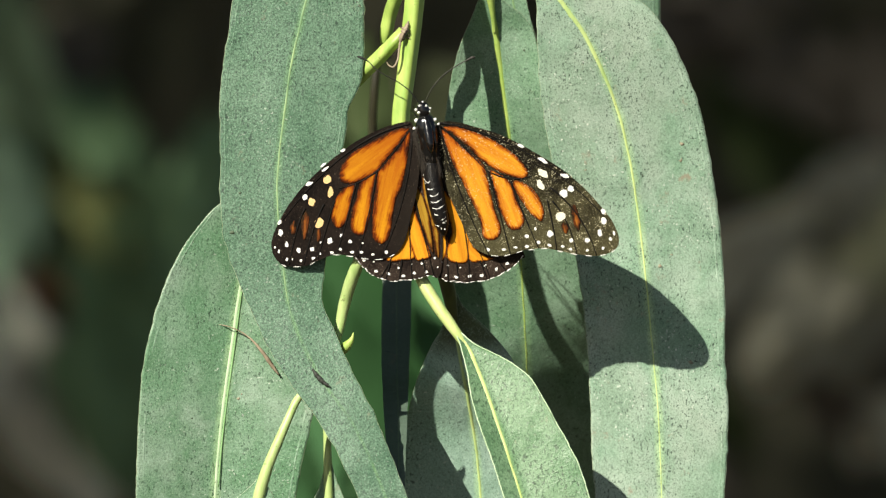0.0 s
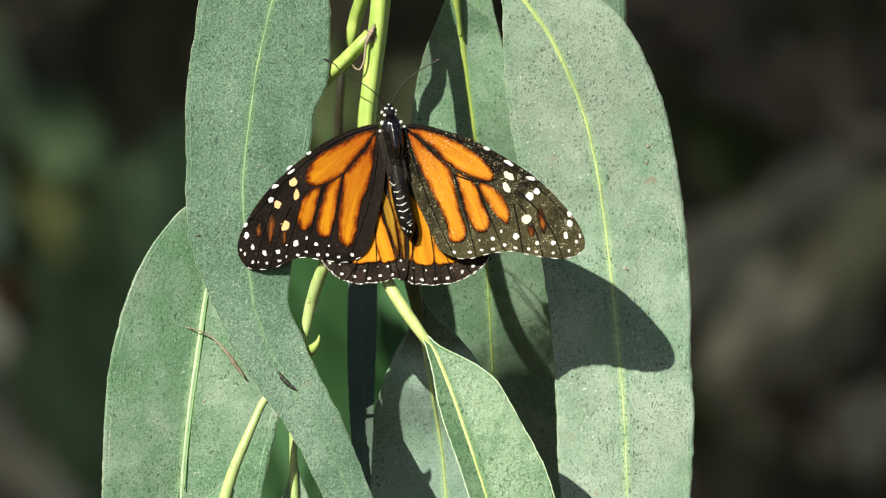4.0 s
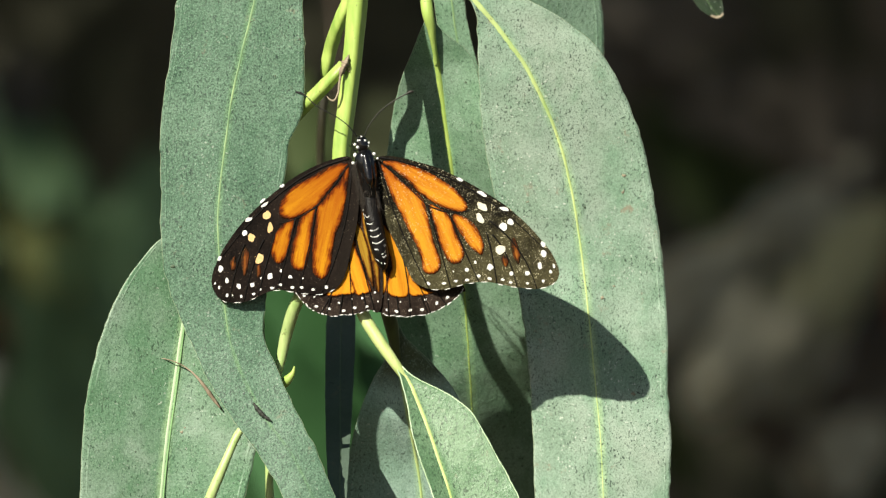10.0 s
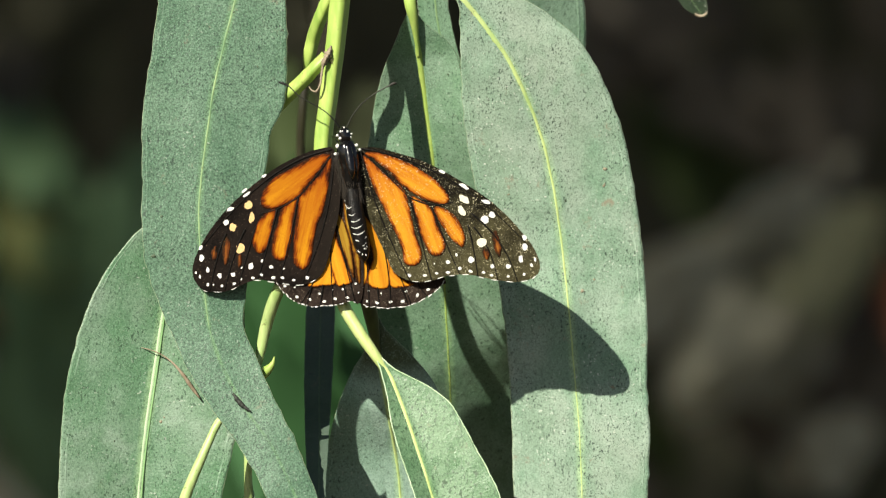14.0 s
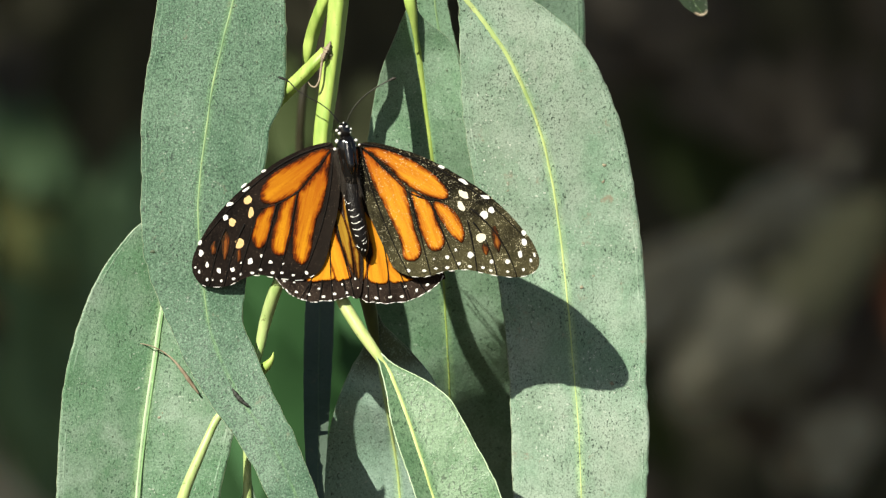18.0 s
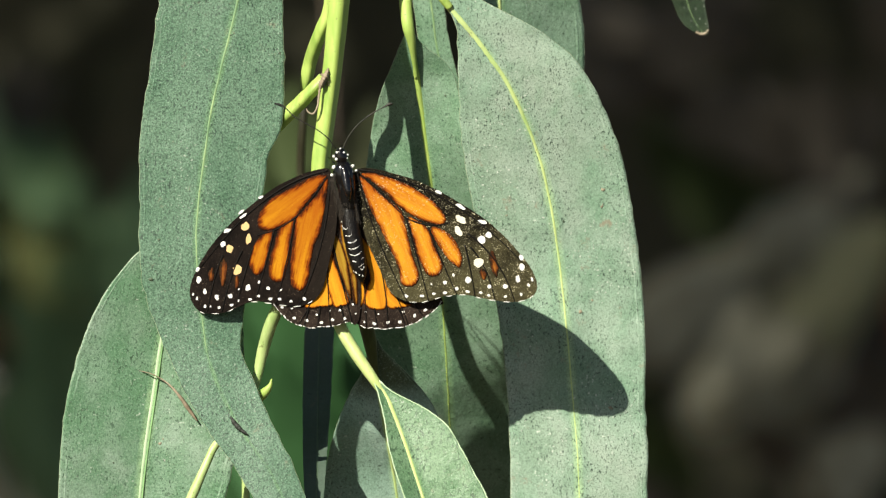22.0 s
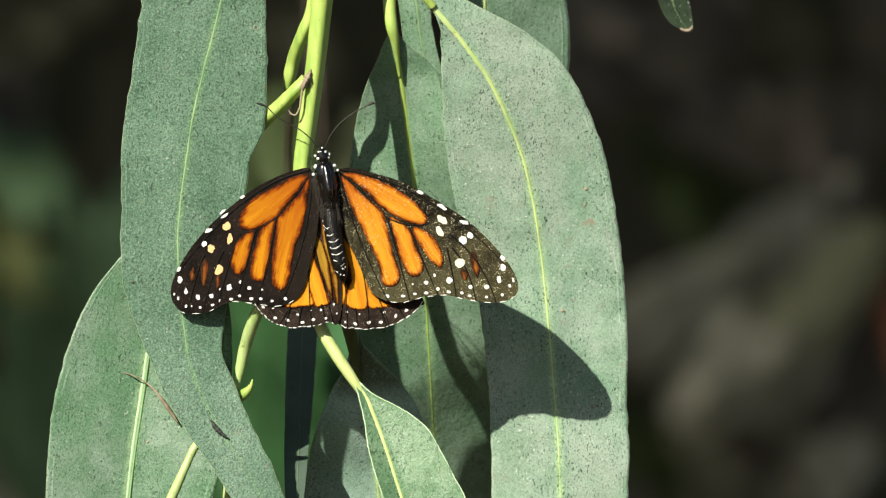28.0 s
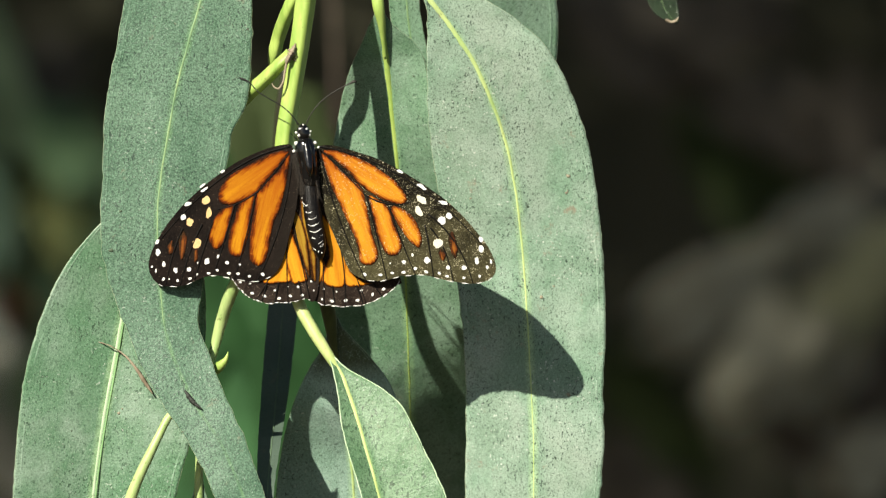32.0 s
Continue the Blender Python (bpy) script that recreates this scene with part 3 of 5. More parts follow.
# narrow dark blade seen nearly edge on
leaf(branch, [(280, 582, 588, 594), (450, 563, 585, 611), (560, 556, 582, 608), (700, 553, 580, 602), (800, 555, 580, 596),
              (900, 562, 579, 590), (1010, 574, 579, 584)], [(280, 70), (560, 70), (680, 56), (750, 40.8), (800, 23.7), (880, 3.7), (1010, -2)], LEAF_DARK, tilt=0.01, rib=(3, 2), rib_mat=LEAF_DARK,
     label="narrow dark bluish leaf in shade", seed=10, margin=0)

# stems
stem = rod("stem", [(640, -330, 3, 19), (628, -120, 4, 18), (617, 0, 5, 17), (607, 100, 5.5, 16), (597, 180, 6, 15.5), (585, 280, 6, 15),
                    (590, 400, 6, 13), (604, 500, 5, 12.5), (616, 540, 3.6, 12)],
           STEM, branch, "lime green stem", n=90, sides=24, wobble=0.035, angular=0.10)
rod("petiole", [(614, 534, 3.8, 12.2), (622, 556, 3, 11.5), (650, 604, 1, 10.8), (672, 636, -0.2, 10), (686, 656, -0.7, 8.6), (697, 673, -0.6, 7.2), (708, 692, -0.3, 5.6), (716, 710, 0.3, 3)],
    PETIOLE, branch, "pale yellow leaf stalk", wobble=0.04)
rod("side_stem", [(606, -60, 6.5, 11), (600, 0, 7, 11), (584, 40, 8.6, 11.5), (567, 90, 13.5, 11.5), (561, 118, 14.5, 10.5), (558, 138, 15.5, 7)],
    STEM, branch, "lime green stem", sides=20, wobble=0.05, angular=0.09)
rod("shaded_stem", [(556, 150, 150, 7), (549, 210, 150, 8), (545, 300, 152, 8), (552, 420, 152, 7)], STEM_SHADE, branch, "brownish stem with shade put into its colour")
rod("stalk", [(592, 116, 6, 11), (575, 134, 6, 11), (545, 165, 8, 12), (523, 186, 9.5, 12), (512, 199, 12, 11), (490, 226, 14, 9), (400, 330, 15, 8), (345, 376, 14, 7)],
    STEM, branch, "cut lime green leaf stalk", sides=20, wobble=0.1, angular=0.08)
rod("stalk", [(548, 440, 5.5, 7), (519, 505, 3.2, 10.5), (499, 550, 6.5, 11.5), (484, 600, 10, 10.5), (470, 660, 9.5, 8), (440, 725, 5, 7), (399, 768, 2.8, 7),
              (384, 800, 1.9, 7.4), (368, 836, 1.4, 8.4), (347, 886, 1.2, 9.6), (333, 930, 1.5, 11), (325, 966, 2.0, 11.5), (314, 1020, 2.4, 9), (296, 1100, 1.6, 3)], STEM_PALE, branch, "lime green leaf stalk", n=80, wobble=0.06)
rod("stalk", [(738, -120, 25, 11.5), (735, -60, 24, 11.5), (737, 0, 22.5, 11.5), (741, 30, 22, 10.6), (746, 52, 23, 8.2), (749, 72, 24.3, 6), (752, 95, 26, 4.4), (755, 120, 27.6, 2.5)], RIB_LIME, branch, "pale lime leaf stalk")
rod("stalk", [(735, -160, 21, 9), (772, -74, 22, 8), (800, -25, 23, 8), (815, -6, 23.5, 7)], STEM, branch, "lime leaf stalk")
rod("stalk", [(448, 760, 16, 6), (453, 820, 16.5, 7), (454, 870, 17, 7.4), (455, 920, 17.3, 8.4), (456, 964, 17.8, 8.6), (459, 1020, 18.4, 6), (463, 1100, 18.8, 2)], STEM_PALE, branch, "lime leaf stalk")
rod("stalk", [(654, 520, 26.5, 12), (664, 550, 29.6, 13), (671, 576, 31.8, 13), (676, 604, 33.2, 10.5), (681, 630, 34.6, 7), (688, 660, 35.6, 4)], STEM_OLIVE, branch, "olive leaf stalk in shade")
rod("bud", [(462, 694, 8.5, 4), (471, 686, 7.5, 8), (482, 677, 6.6, 9.5), (491, 669, 5.8, 7.5), (498, 658, 5.2, 3.6), (500, 648, 5.0, 0.8)], STEM, branch, "small yellow-green bud", n=18)
rod("dry_bract", [(600, 98, 3.6, 1.2), (597, 108, 2.9, 4.4), (592, 117, 2.5, 5.6), (588, 126, 2.7, 4.6), (585, 137, 3.2, 1.4)], DRY, branch, "crumpled dry tan bract", n=34, sides=14, wobble=0.9, angular=0.22)
rod("dry_bract", [(597, 104, 3.2, 0.8), (592, 118, 2.8, 2.8), (586, 132, 3, 2.4), (583, 150, 3, 2.0), (580, 168, 3, 1.8), (572, 179, 3, 1.7), (565, 176, 3.2, 1.3), (561, 170, 3.4, 0.6)],
    DRY, branch, "curled dry brown bract", n=40, wobble=0.5)
rod("dry_bract", [(262, 632, 13.3, 0.6), (285, 638, 12.7, 1.0), (315, 655, 13.2, 1.5), (338, 680, 13.2, 2.8), (354, 703, 13.0, 3.4), (368, 722, 12.6, 1.2)],
    DRY, bent_leaf, "thin dry brown sliver", n=30, wobble=0.4)
pick = random.Random(11)
for i in range(10):
    q = pick.uniform(0.8, 5.6)
    u, v, n2 = 591 + pick.uniform(-5, 6), 119 + pick.uniform(-12, 14), pick.uniform(3, 7)
    rod("bract_scrap", [(u, v, 3.9, 1.3), (u + n2 * 0.5 * math.cos(q), v + n2 * 0.5 * math.sin(q), 3.3, 1.1), (u + n2 * math.cos(q + 0.6), v + n2 * math.sin(q + 0.6), 2.9, 0.3)],
        DRY, branch, n=8, sides=5, wobble=0.4)
# shaded side of the pale rib, added as a thin green rod
rod("rib_shade", [(305, 575, 13.8, 1.2), (296, 640, 13.9, 1.8), (287, 705, 14.1, 2.0), (277, 775, 14.3, 1.8), (269, 840, 14.5, 1.6), (262, 920, 14.7, 1.2)], RIB_SHADE, low_leaf,
    "green rod added as the rib's shaded flank", n=40)
rod("leaf_scar", [(427, 713, 1.1, 1.8), (436, 726, 0.8, 4.2), (447, 737, 0.5, 3.4), (459, 745, 0.2, 1)], SCAR, bent_leaf, "dark torn scar on the leaf", n=24, wobble=0.5)
rod("limb", [(640, -320, 3, 20), (660, -700, 30, 26), (700, -1500, 250, 40), (860, -3600, 1100, 70), (900, -4400, 2200, 110)],
    BARK, branch, "woody limb that carries the branch", n=50)

from mathutils import geometry

# ------------------------------------------------------------------ monarch butterfly
butterfly = tagged(new("monarch_butterfly"), "orange and black butterfly with white spots resting with open wings", "butterfly")


def smooth_outline(points, step=3.0, rough=0.0, seed=0):
    a = [tuple(p) for p in points]
    n = len(a)
    out = []
    for i in range(n):
        p0, p1, p2, p3 = (np.array(a[(i + k) % n], float) for k in (-1, 0, 1, 2))
        m = max(2, int(np.linalg.norm(p2 - p1) / step))
        for k in range(m):
            t = k / m
            q = 0.5 * (2 * p1 + (p2 - p0) * t + (2 * p0 - 5 * p1 + 4 * p2 - p3) * t * t + (3 * p1 - p0 - 3 * p2 + p3) * t**3)
            d = p2 - p1
            nrm = np.array((d[1], -d[0])) / (np.linalg.norm(d) + 1e-6)
            j = rough * noise.noise((q[0] * 0.55, q[1] * 0.55, seed)) if rough else 0
            out.append(tuple(q + nrm * j))
    return out


def sheet(outline, lie, lift, thick):
    """A thin plate of that outline on the wing surface lie(u, v) -> mm; lift in mm towards the eye."""
    bm = bmesh.new()
    top = [bm.verts.new(at(u, v, lie(u, v) - lift)) for u, v in outline]
    edges = [bm.edges.new((top[i], top[(i + 1) % len(top)])) for i in range(len(top))]
    bmesh.ops.triangle_fill(bm, edges=edges, use_beauty=True, use_dissolve=False)
    for f in bm.faces:
        f.normal_update()
        if f.normal.y > 0:
            f.normal_flip()
    got = bmesh.ops.extrude_face_region(bm, geom=bm.faces[:] + bm.edges[:] + bm.verts[:])
    bmesh.ops.translate(bm, vec=(0, thick / 1000, 0), verts=[g for g in got["geom"] if isinstance(g, bmesh.types.BMVert)])
    bmesh.ops.recalc_face_normals(bm, faces=bm.faces)
    return bm


def cell(parent, points, lie, mat, rough=2.2, name="orange_cell", lift=0.10, seed=0):
    """A scaled cell between veins, meshed finely so that its colour can fade towards the rim."""
    a = np.array(points, float)
    q = a - a.mean(0)
    w, e = np.linalg.eigh(q.T @ q)
    d = e[:, 1]
    wide = a + q * (2.2 / np.linalg.norm(q, axis=1))[:, None]
    edge = np.array(smooth_outline(wide, 2.2, rough * 0.5, seed))
    lo, hi = edge.min(0), edge.max(0)
    inner = [(x + 0.6 * math.sin(y * 3.1), y + 0.6 * math.sin(x * 2.3)) for x in np.arange(lo[0] + 1, hi[0], 2.6) for y in np.arange(lo[1] + 1, hi[1], 2.6)]
    inner = [p for p in inner if within(p, edge)]
    flat = [Vector(p) for p in edge] + [Vector(p) for p in inner]
    got = geometry.delaunay_2d_cdt(flat, [], [list(range(len(edge)))], 1, 1e-5)
    bm = bmesh.new()
    streak, inset = bm.loops.layers.uv.new("streak"), bm.loops.layers.uv.new("inset")
    verts, info = [], []
    for p in got[0]:
        u, v = p
        r = gap((u, v), edge)
        verts.append(bm.verts.new(at(u, v, lie(u, v) - lift - 0.02 * min(1, r / 5))))
        co = verts[-1].co
        info.append(((co.x * d[0] - co.z * d[1], co.x * d[1] + co.z * d[0]), (r / 24, math.hypot(u - 628, v - 290) / 200)))
    place = dict(zip(verts, info))
    for f in got[2]:
        if len(set(f)) == 3:
            bm.faces.new([verts[i] for i in f])
    for f in bm.faces:
        f.normal_update()
        if f.normal.y > 0:
            f.normal_flip()
        for lp in f.loops:
            lp[streak].uv, lp[inset].uv = place[lp.vert]
    rim = [ed for ed in bm.edges if ed.is_boundary]
    out = bmesh.ops.extrude_edge_only(bm, edges=rim)
    bmesh.ops.translate(bm, vec=(0, 0.00012, 0), verts=[g for g in out["geom"] if isinstance(g, bmesh.types.BMVert)])
    return part(name, bm, mat, parent)


def within(p, loop):
    x, y = p
    x1, y1 = loop[:, 0], loop[:, 1]
    x2, y2 = np.roll(x1, -1), np.roll(y1, -1)
    hit = (y1 > y) != (y2 > y)
    return bool(np.sum(hit & (x < (x2 - x1) * (y - y1) / np.where(y2 == y1, 1e-9, y2 - y1) + x1)) % 2) and gap(p, loop) > 1.2


def gap(p, loop):
    """Distance from a point to a closed outline."""
    a, c = loop, np.roll(loop, -1, 0) - loop
    t = np.clip(np.sum((np.array(p) - a) * c, 1) / np.maximum(1e-9, np.sum(c * c, 1)), 0, 1)
    return float(np.min(np.linalg.norm(a + c * t[:, None] - np.array(p), axis=1)))


def spots(parent, rows, lie, mat, name="white_spot", lift=0.12):
    for i, (u, v, a, b, turn) in enumerate(rows):
        c, s = math.cos(radians(turn)), math.sin(radians(turn))
        pts = []
        for k in range(14):
            q = 2 * math.pi * k / 14
            w = 0.77 + 0.34 * noise.noise((u * 0.7 + 1.3 * math.cos(q), v * 0.7 + 1.3 * math.sin(q), 2))
            x, y = a * w * math.cos(q), b * w * math.sin(q)
            pts.append((u + x * c - y * s, v + x * s + y * c))
        part(name, sheet(pts, lie, lift, lift - 0.02), mat, parent, smooth=False)


def fringe(parent, line, lie, seed):
    """Pale hair along a wing's edge, broken into short uneven dashes."""
    pick = random.Random(seed)
    c = spline([(u, v, 0.0) for u, v in line], 400)
    way = np.r_[0, np.cumsum(np.linalg.norm(np.diff(c[:, :2], axis=0), axis=1))]
    s = 1.0
    while s < way[-1] - 3:
        long = min(pick.uniform(3, 10), way[-1] - s)
        pts, rad = [], []
        for k in range(5):
            u, v = (float(np.interp(s + long * k / 4, way, c[:, j])) for j in (0, 1))
            pts.append(at(u, v, lie(u, v) - 0.06))
            rad.append(pick.uniform(0.55, 1.0) * (0.45 if k in (0, 4) else 1) * GRID)
        part("white_fringe", tube(pts, rad, 5), WHITE, parent)
        s += long + pick.choice((1.5, 2.5, 4, 6))


def veins(parent, rows, lie):
    for (u0, v0), (u1, v1), (u2, v2) in rows:
        pts, rad = [], []
        for k in range(24):
            t = k / 23
            u = (1 - t)**2 * u0 + 2 * t * (1 - t) * u1 + t * t * u2
            v = (1 - t)**2 * v0 + 2 * t * (1 - t) * v1 + t * t * v2
            pts.append(at(u, v, lie(u, v) - 0.10))
            rad.append((1.6 - 0.8 * t) * (1 + 0.3 * noise.noise((u * 0.1, v * 0.1, 3))) * GRID)
        part("vein", tube(pts, rad, 6), VEIN, parent)


def lie_left(u, v):
    return -2.6 + (603 - u) * 0.022 + (v - 290) * 0.004


def lie_right(u, v):
    return -2.6 + (u - 650) * 0.0075 + (v - 290) * 0.0025


def lie_hind(u, v):
    return max(-1.5 + abs(u - 640) * 0.008 + (v - 350) * 0.003, lie_left(u, v) + 0.45 if u < 612 else -9.0)


def lie_hr(u, v):
    """The hindwing folds back towards its outer edge."""
    return max(lie_hind(u, v) + 0.3 + max(0.0, u - 690) * 0.004 + max(0.0, v - 420) * 0.002, lie_right(u, v) + 0.45 if u > 660 else -9.0)


fw_l = part("forewing", sheet(smooth_outline([
    (599, 276), (570, 281), (545, 290), (520, 302), (495, 317), (470, 336), (445, 357), (420, 381), (400, 404), (380, 432), (365, 460),
    (357, 480), (355, 498), (360, 515), (372, 528), (390, 533), (417, 531), (440, 521), (455, 515), (470, 511), (490, 513), (517, 517),
    (540, 520), (560, 517), (580, 505), (593, 480), (604, 433), (612, 400), (616, 360), (614, 320), (607, 290)], 3, 0.5, 1), lie_left, 0, 0.2),
    WING, butterfly, "orange and black forewing with white spots", smooth=False)
cell(fw_l, [(596, 290), (573, 292), (553, 301), (527, 317), (500, 332), (483, 351), (477, 370), (482, 382), (500, 383), (520, 374), (543, 359),
            (560, 338), (580, 314)], lie_left, ORANGE, seed=1)
cell(fw_l, [(598, 296), (596, 330), (590, 363), (582, 395), (574, 410), (570, 433), (565, 467), (560, 483), (550, 490), (540, 486), (534, 473),
            (535, 443), (539, 410), (542, 387), (546, 364), (557, 350), (580, 325)], lie_left, ORANGE, seed=2)
cell(fw_l, [(538, 366), (522, 376), (512, 387), (507, 410), (499, 433), (496, 457), (500, 470), (510, 475), (520, 472), (525, 453), (530, 427),
            (534, 400)], lie_left, ORANGE, seed=3)
cell(fw_l, [(501, 389), (488, 392), (476, 403), (467, 423), (462, 439), (465, 454), (472, 462), (480, 460), (488, 447), (495, 420)], lie_left, ORANGE, seed=4)
cell(fw_l, [(416, 436), (409, 452), (410, 474), (414, 484), (418, 470), (420, 450)], lie_left, RUST, 2.5, "rust_streak", seed=5)
cell(fw_l, [(396, 454), (390, 462), (391, 474), (396, 470)], lie_left, RUST, 2.5, "rust_streak", seed=6)
cell(fw_l, [(440, 468), (435, 474), (437, 488), (440, 480)], lie_left, RUST, 1.5, "rust_streak", lift=0.11, seed=7)
spots(fw_l, [(481, 327, 6.5, 3, -28), (446, 353, 8, 2.6, -38), (450, 360, 10, 3, -35), (421, 386, 8.5, 4.5, -25), (414, 410, 7, 5.5, -45),
             (369, 455, 3.6, 6, 25), (371, 473, 6, 8, 0), (382, 494, 4, 6, -10), (403, 504, 5, 6.5, 0), (427, 502, 5, 5, 0), (458, 487, 6.5, 7, 30),
             (478, 478, 3.2, 4, 0), (494, 488, 4.6, 4.2, 30), (516, 491, 3.2, 2, 0), (361, 499, 2, 3, 0), (368, 506, 2.2, 4.5, 0)], lie_left, WHITE)
spots(fw_l, [(382, 520, 3, 4, 0), (392, 520, 1.4, 2.2, 0), (407, 522, 3, 3.2, 0), (429, 518, 3.8, 3, -15), (442, 490, 1.6, 2.6, 30),
             (441, 510, 2.4, 2.6, 0), (462, 508, 4.4, 3, -10), (477, 502, 3.2, 3, 0), (498, 507, 4.4, 3.6, 0), (514, 507, 4, 3, 0),
             (534, 511, 4, 2.6, 0), (558, 507, 4, 4, 0)], lie_left, WHITE)
spots(fw_l, [(453, 379, 8, 10.5, 30), (459, 401, 6, 12, 15), (426, 418, 8, 9, 0), (439, 456, 10, 12, 0)], lie_left, CREAM, "cream_spot")
spots(fw_l, [(470, 512, 8, 0.8, 0), (494, 514.5, 8, 0.9, 8), (520, 518.5, 9, 0.9, 7), (545, 520, 9, 0.8, -4), (568, 513, 7, 0.8, -28), (400, 533, 8, 0.7, 0),
             (428, 527, 7, 0.7, -28), (377, 531, 6, 0.7, 25)], lie_left, WHITE, 'white_fringe')
veins(fw_l, [((598, 292), (572, 330), (546, 360)), ((546, 360), (512, 388), (474, 394)),
             ((541, 366), (533, 420), (508, 516)), ((504, 386), (492, 440), (470, 511)), ((604, 290), (601, 410), (548, 519)),
             ((467, 416), (454, 456), (437, 520)), ((448, 422), (428, 458), (412, 530)), ((414, 430), (398, 462), (386, 530)),
             ((600, 280), (490, 298), (375, 450))], lie_left)

fw_r = part("forewing", sheet(smooth_outline([
    (649, 281), (663, 275), (690, 278), (723, 287), (750, 295), (780, 308), (807, 322), (833, 337), (857, 352), (880, 368), (903, 388),
    (923, 408), (942, 430), (957, 450), (967, 470), (970, 487), (964, 501), (949, 509), (929, 513), (905, 511), (878, 507), (855, 502),
    (835, 500), (815, 501), (798, 504), (778, 511), (758, 513), (738, 511), (717, 501), (707, 489), (697, 467), (680, 430), (667, 400),
    (656, 350), (649, 320), (646, 295)], 3, 0.5, 2), lie_right, 0, 0.2), WING_SHEEN, butterfly, "orange and brown-black forewing with white spots", smooth=False)
cell(fw_r, [(660, 288), (677, 285), (707, 293), (740, 307), (767, 323), (790, 340), (803, 355), (807, 367), (800, 375), (780, 372), (757, 362),
            (730, 345), (703, 320), (677, 298)], lie_right, ORANGE_GLINT, seed=11)
cell(fw_r, [(657, 292), (667, 297), (687, 315), (707, 333), (727, 351), (734, 372), (740, 398), (746, 422), (758, 454), (760, 470), (751, 482),
            (738, 483), (729, 477), (726, 460), (718, 434), (708, 412), (696, 387), (680, 357), (667, 327)], lie_right, ORANGE_GLINT, seed=12)
cell(fw_r, [(742, 364), (757, 370), (772, 380), (780, 393), (790, 420), (801, 447), (796, 462), (785, 466), (774, 461), (767, 447), (758, 422),
            (748, 385)], lie_right, ORANGE_GLINT, seed=13)
cell(fw_r, [(783, 382), (800, 385), (817, 397), (830, 417), (836, 437), (832, 450), (822, 445), (811, 432), (800, 417), (790, 402)], lie_right, ORANGE_GLINT, seed=14)
cell(fw_r, [(889, 424), (886, 438), (893, 462), (899, 466), (899, 448), (895, 430)], lie_right, RUST, 2.5, "rust_streak", seed=15)
cell(fw_r, [(873, 455), (869, 460), (875, 472), (879, 462)], lie_right, RUST, 1.5, "rust_streak", seed=16)
spots(fw_r, [(795, 318, 7.5, 4, 25), (834, 344, 12, 5, 32), (873, 371, 10.5, 5, 12), (884, 394, 8.5, 6, 40), (872, 403, 9, 9.5, 0), (942, 434, 4.6, 7, -35),
             (943, 450, 6, 8.5, -10), (936, 472, 5, 8, 0), (914, 485, 6, 5.5, 0), (886, 485, 5.4, 5, 0), (848, 474, 7.2, 7, 0), (822, 465, 3, 3.6, 0),
             (807, 478, 4.6, 4.4, 0), (783, 481, 2, 2, 0), (955, 483, 3, 4.5, -15), (961, 473, 2.4, 5.5, -10)], lie_right, WHITE)
spots(fw_r, [(942, 499, 3.2, 3.6, 0), (914, 503, 3.6, 3, 0), (884, 501, 4.2, 3, 15), (870, 496, 4, 3.2, 20), (847, 494, 5, 3, 20), (828, 489, 4, 4, 0),
             (807, 496, 5, 3, -10), (787, 498, 4, 3, 0), (766, 502, 4.6, 3, 0), (738, 502, 4.2, 4.2, 0)], lie_right, WHITE)
spots(fw_r, [(835, 367, 12, 8, 25), (831, 388, 7, 13, -32), (866, 443, 10.5, 10.5, 0)], lie_right, IVORY, "cream_spot", 0.3)
spots(fw_r, [(838, 500, 8, 0.9, 0), (815, 502, 8, 0.9, -4), (794, 506, 8, 0.9, -15), (772, 512, 8, 0.9, -14), (750, 513, 8, 0.8, 4), (866, 505, 7, 0.9, 12),
             (890, 509.5, 8, 0.9, 8), (916, 512.5, 8, 0.9, 4), (942, 511, 8, 0.9, -14), (960, 504, 6, 0.8, -40)], lie_right, WHITE, 'white_fringe')
veins(fw_r, [((655, 285), (700, 325), (735, 362)), ((735, 362), (775, 385), (815, 372)), ((738, 365), (760, 440), (778, 511)),
             ((778, 382), (800, 440), (828, 500)), ((842, 412), (852, 450), (860, 503)), ((852, 416), (884, 450), (895, 510)),
             ((848, 392), (908, 436), (930, 512)), ((652, 284), (674, 386), (740, 511)), ((652, 278), (815, 300), (950, 450))], lie_right)

hw_l = part("hindwing", sheet(smooth_outline([
    (612, 320), (565, 400), (525, 470), (500, 512), (507, 522), (520, 537), (540, 551), (556, 555), (570, 559), (584, 556), (597, 556), (617, 553),
    (637, 548), (648, 553), (655, 540), (658, 500), (656, 450), (650, 400), (640, 360)], 3, 0.5, 3), lie_hind, 0, 0.2), WING_HIND, butterfly,
    "amber and black hindwing with white-dotted rim", smooth=False)
cell(hw_l, [(596, 466), (603, 500), (606, 516), (587, 519), (568, 522), (560, 515), (575, 480)], lie_hind, AMBER, 2.6, "amber_cell", seed=21)
cell(hw_l, [(606, 424), (597, 455), (598, 475), (610, 516), (623, 518), (636, 513), (630, 495), (614, 450)], lie_hind, AMBER, 2.6, "amber_cell", seed=22)
cell(hw_l, [(608, 396), (616, 396), (631, 440), (641, 503), (636, 500), (622, 460), (608, 418)], lie_hind, DULL, 1.4, "amber_cell", seed=23)
cell(hw_l, [(622, 372), (631, 390), (640, 440), (647, 505), (644, 508), (636, 450), (624, 405)], lie_hind, DULL, 1.4, "amber_cell", seed=24)
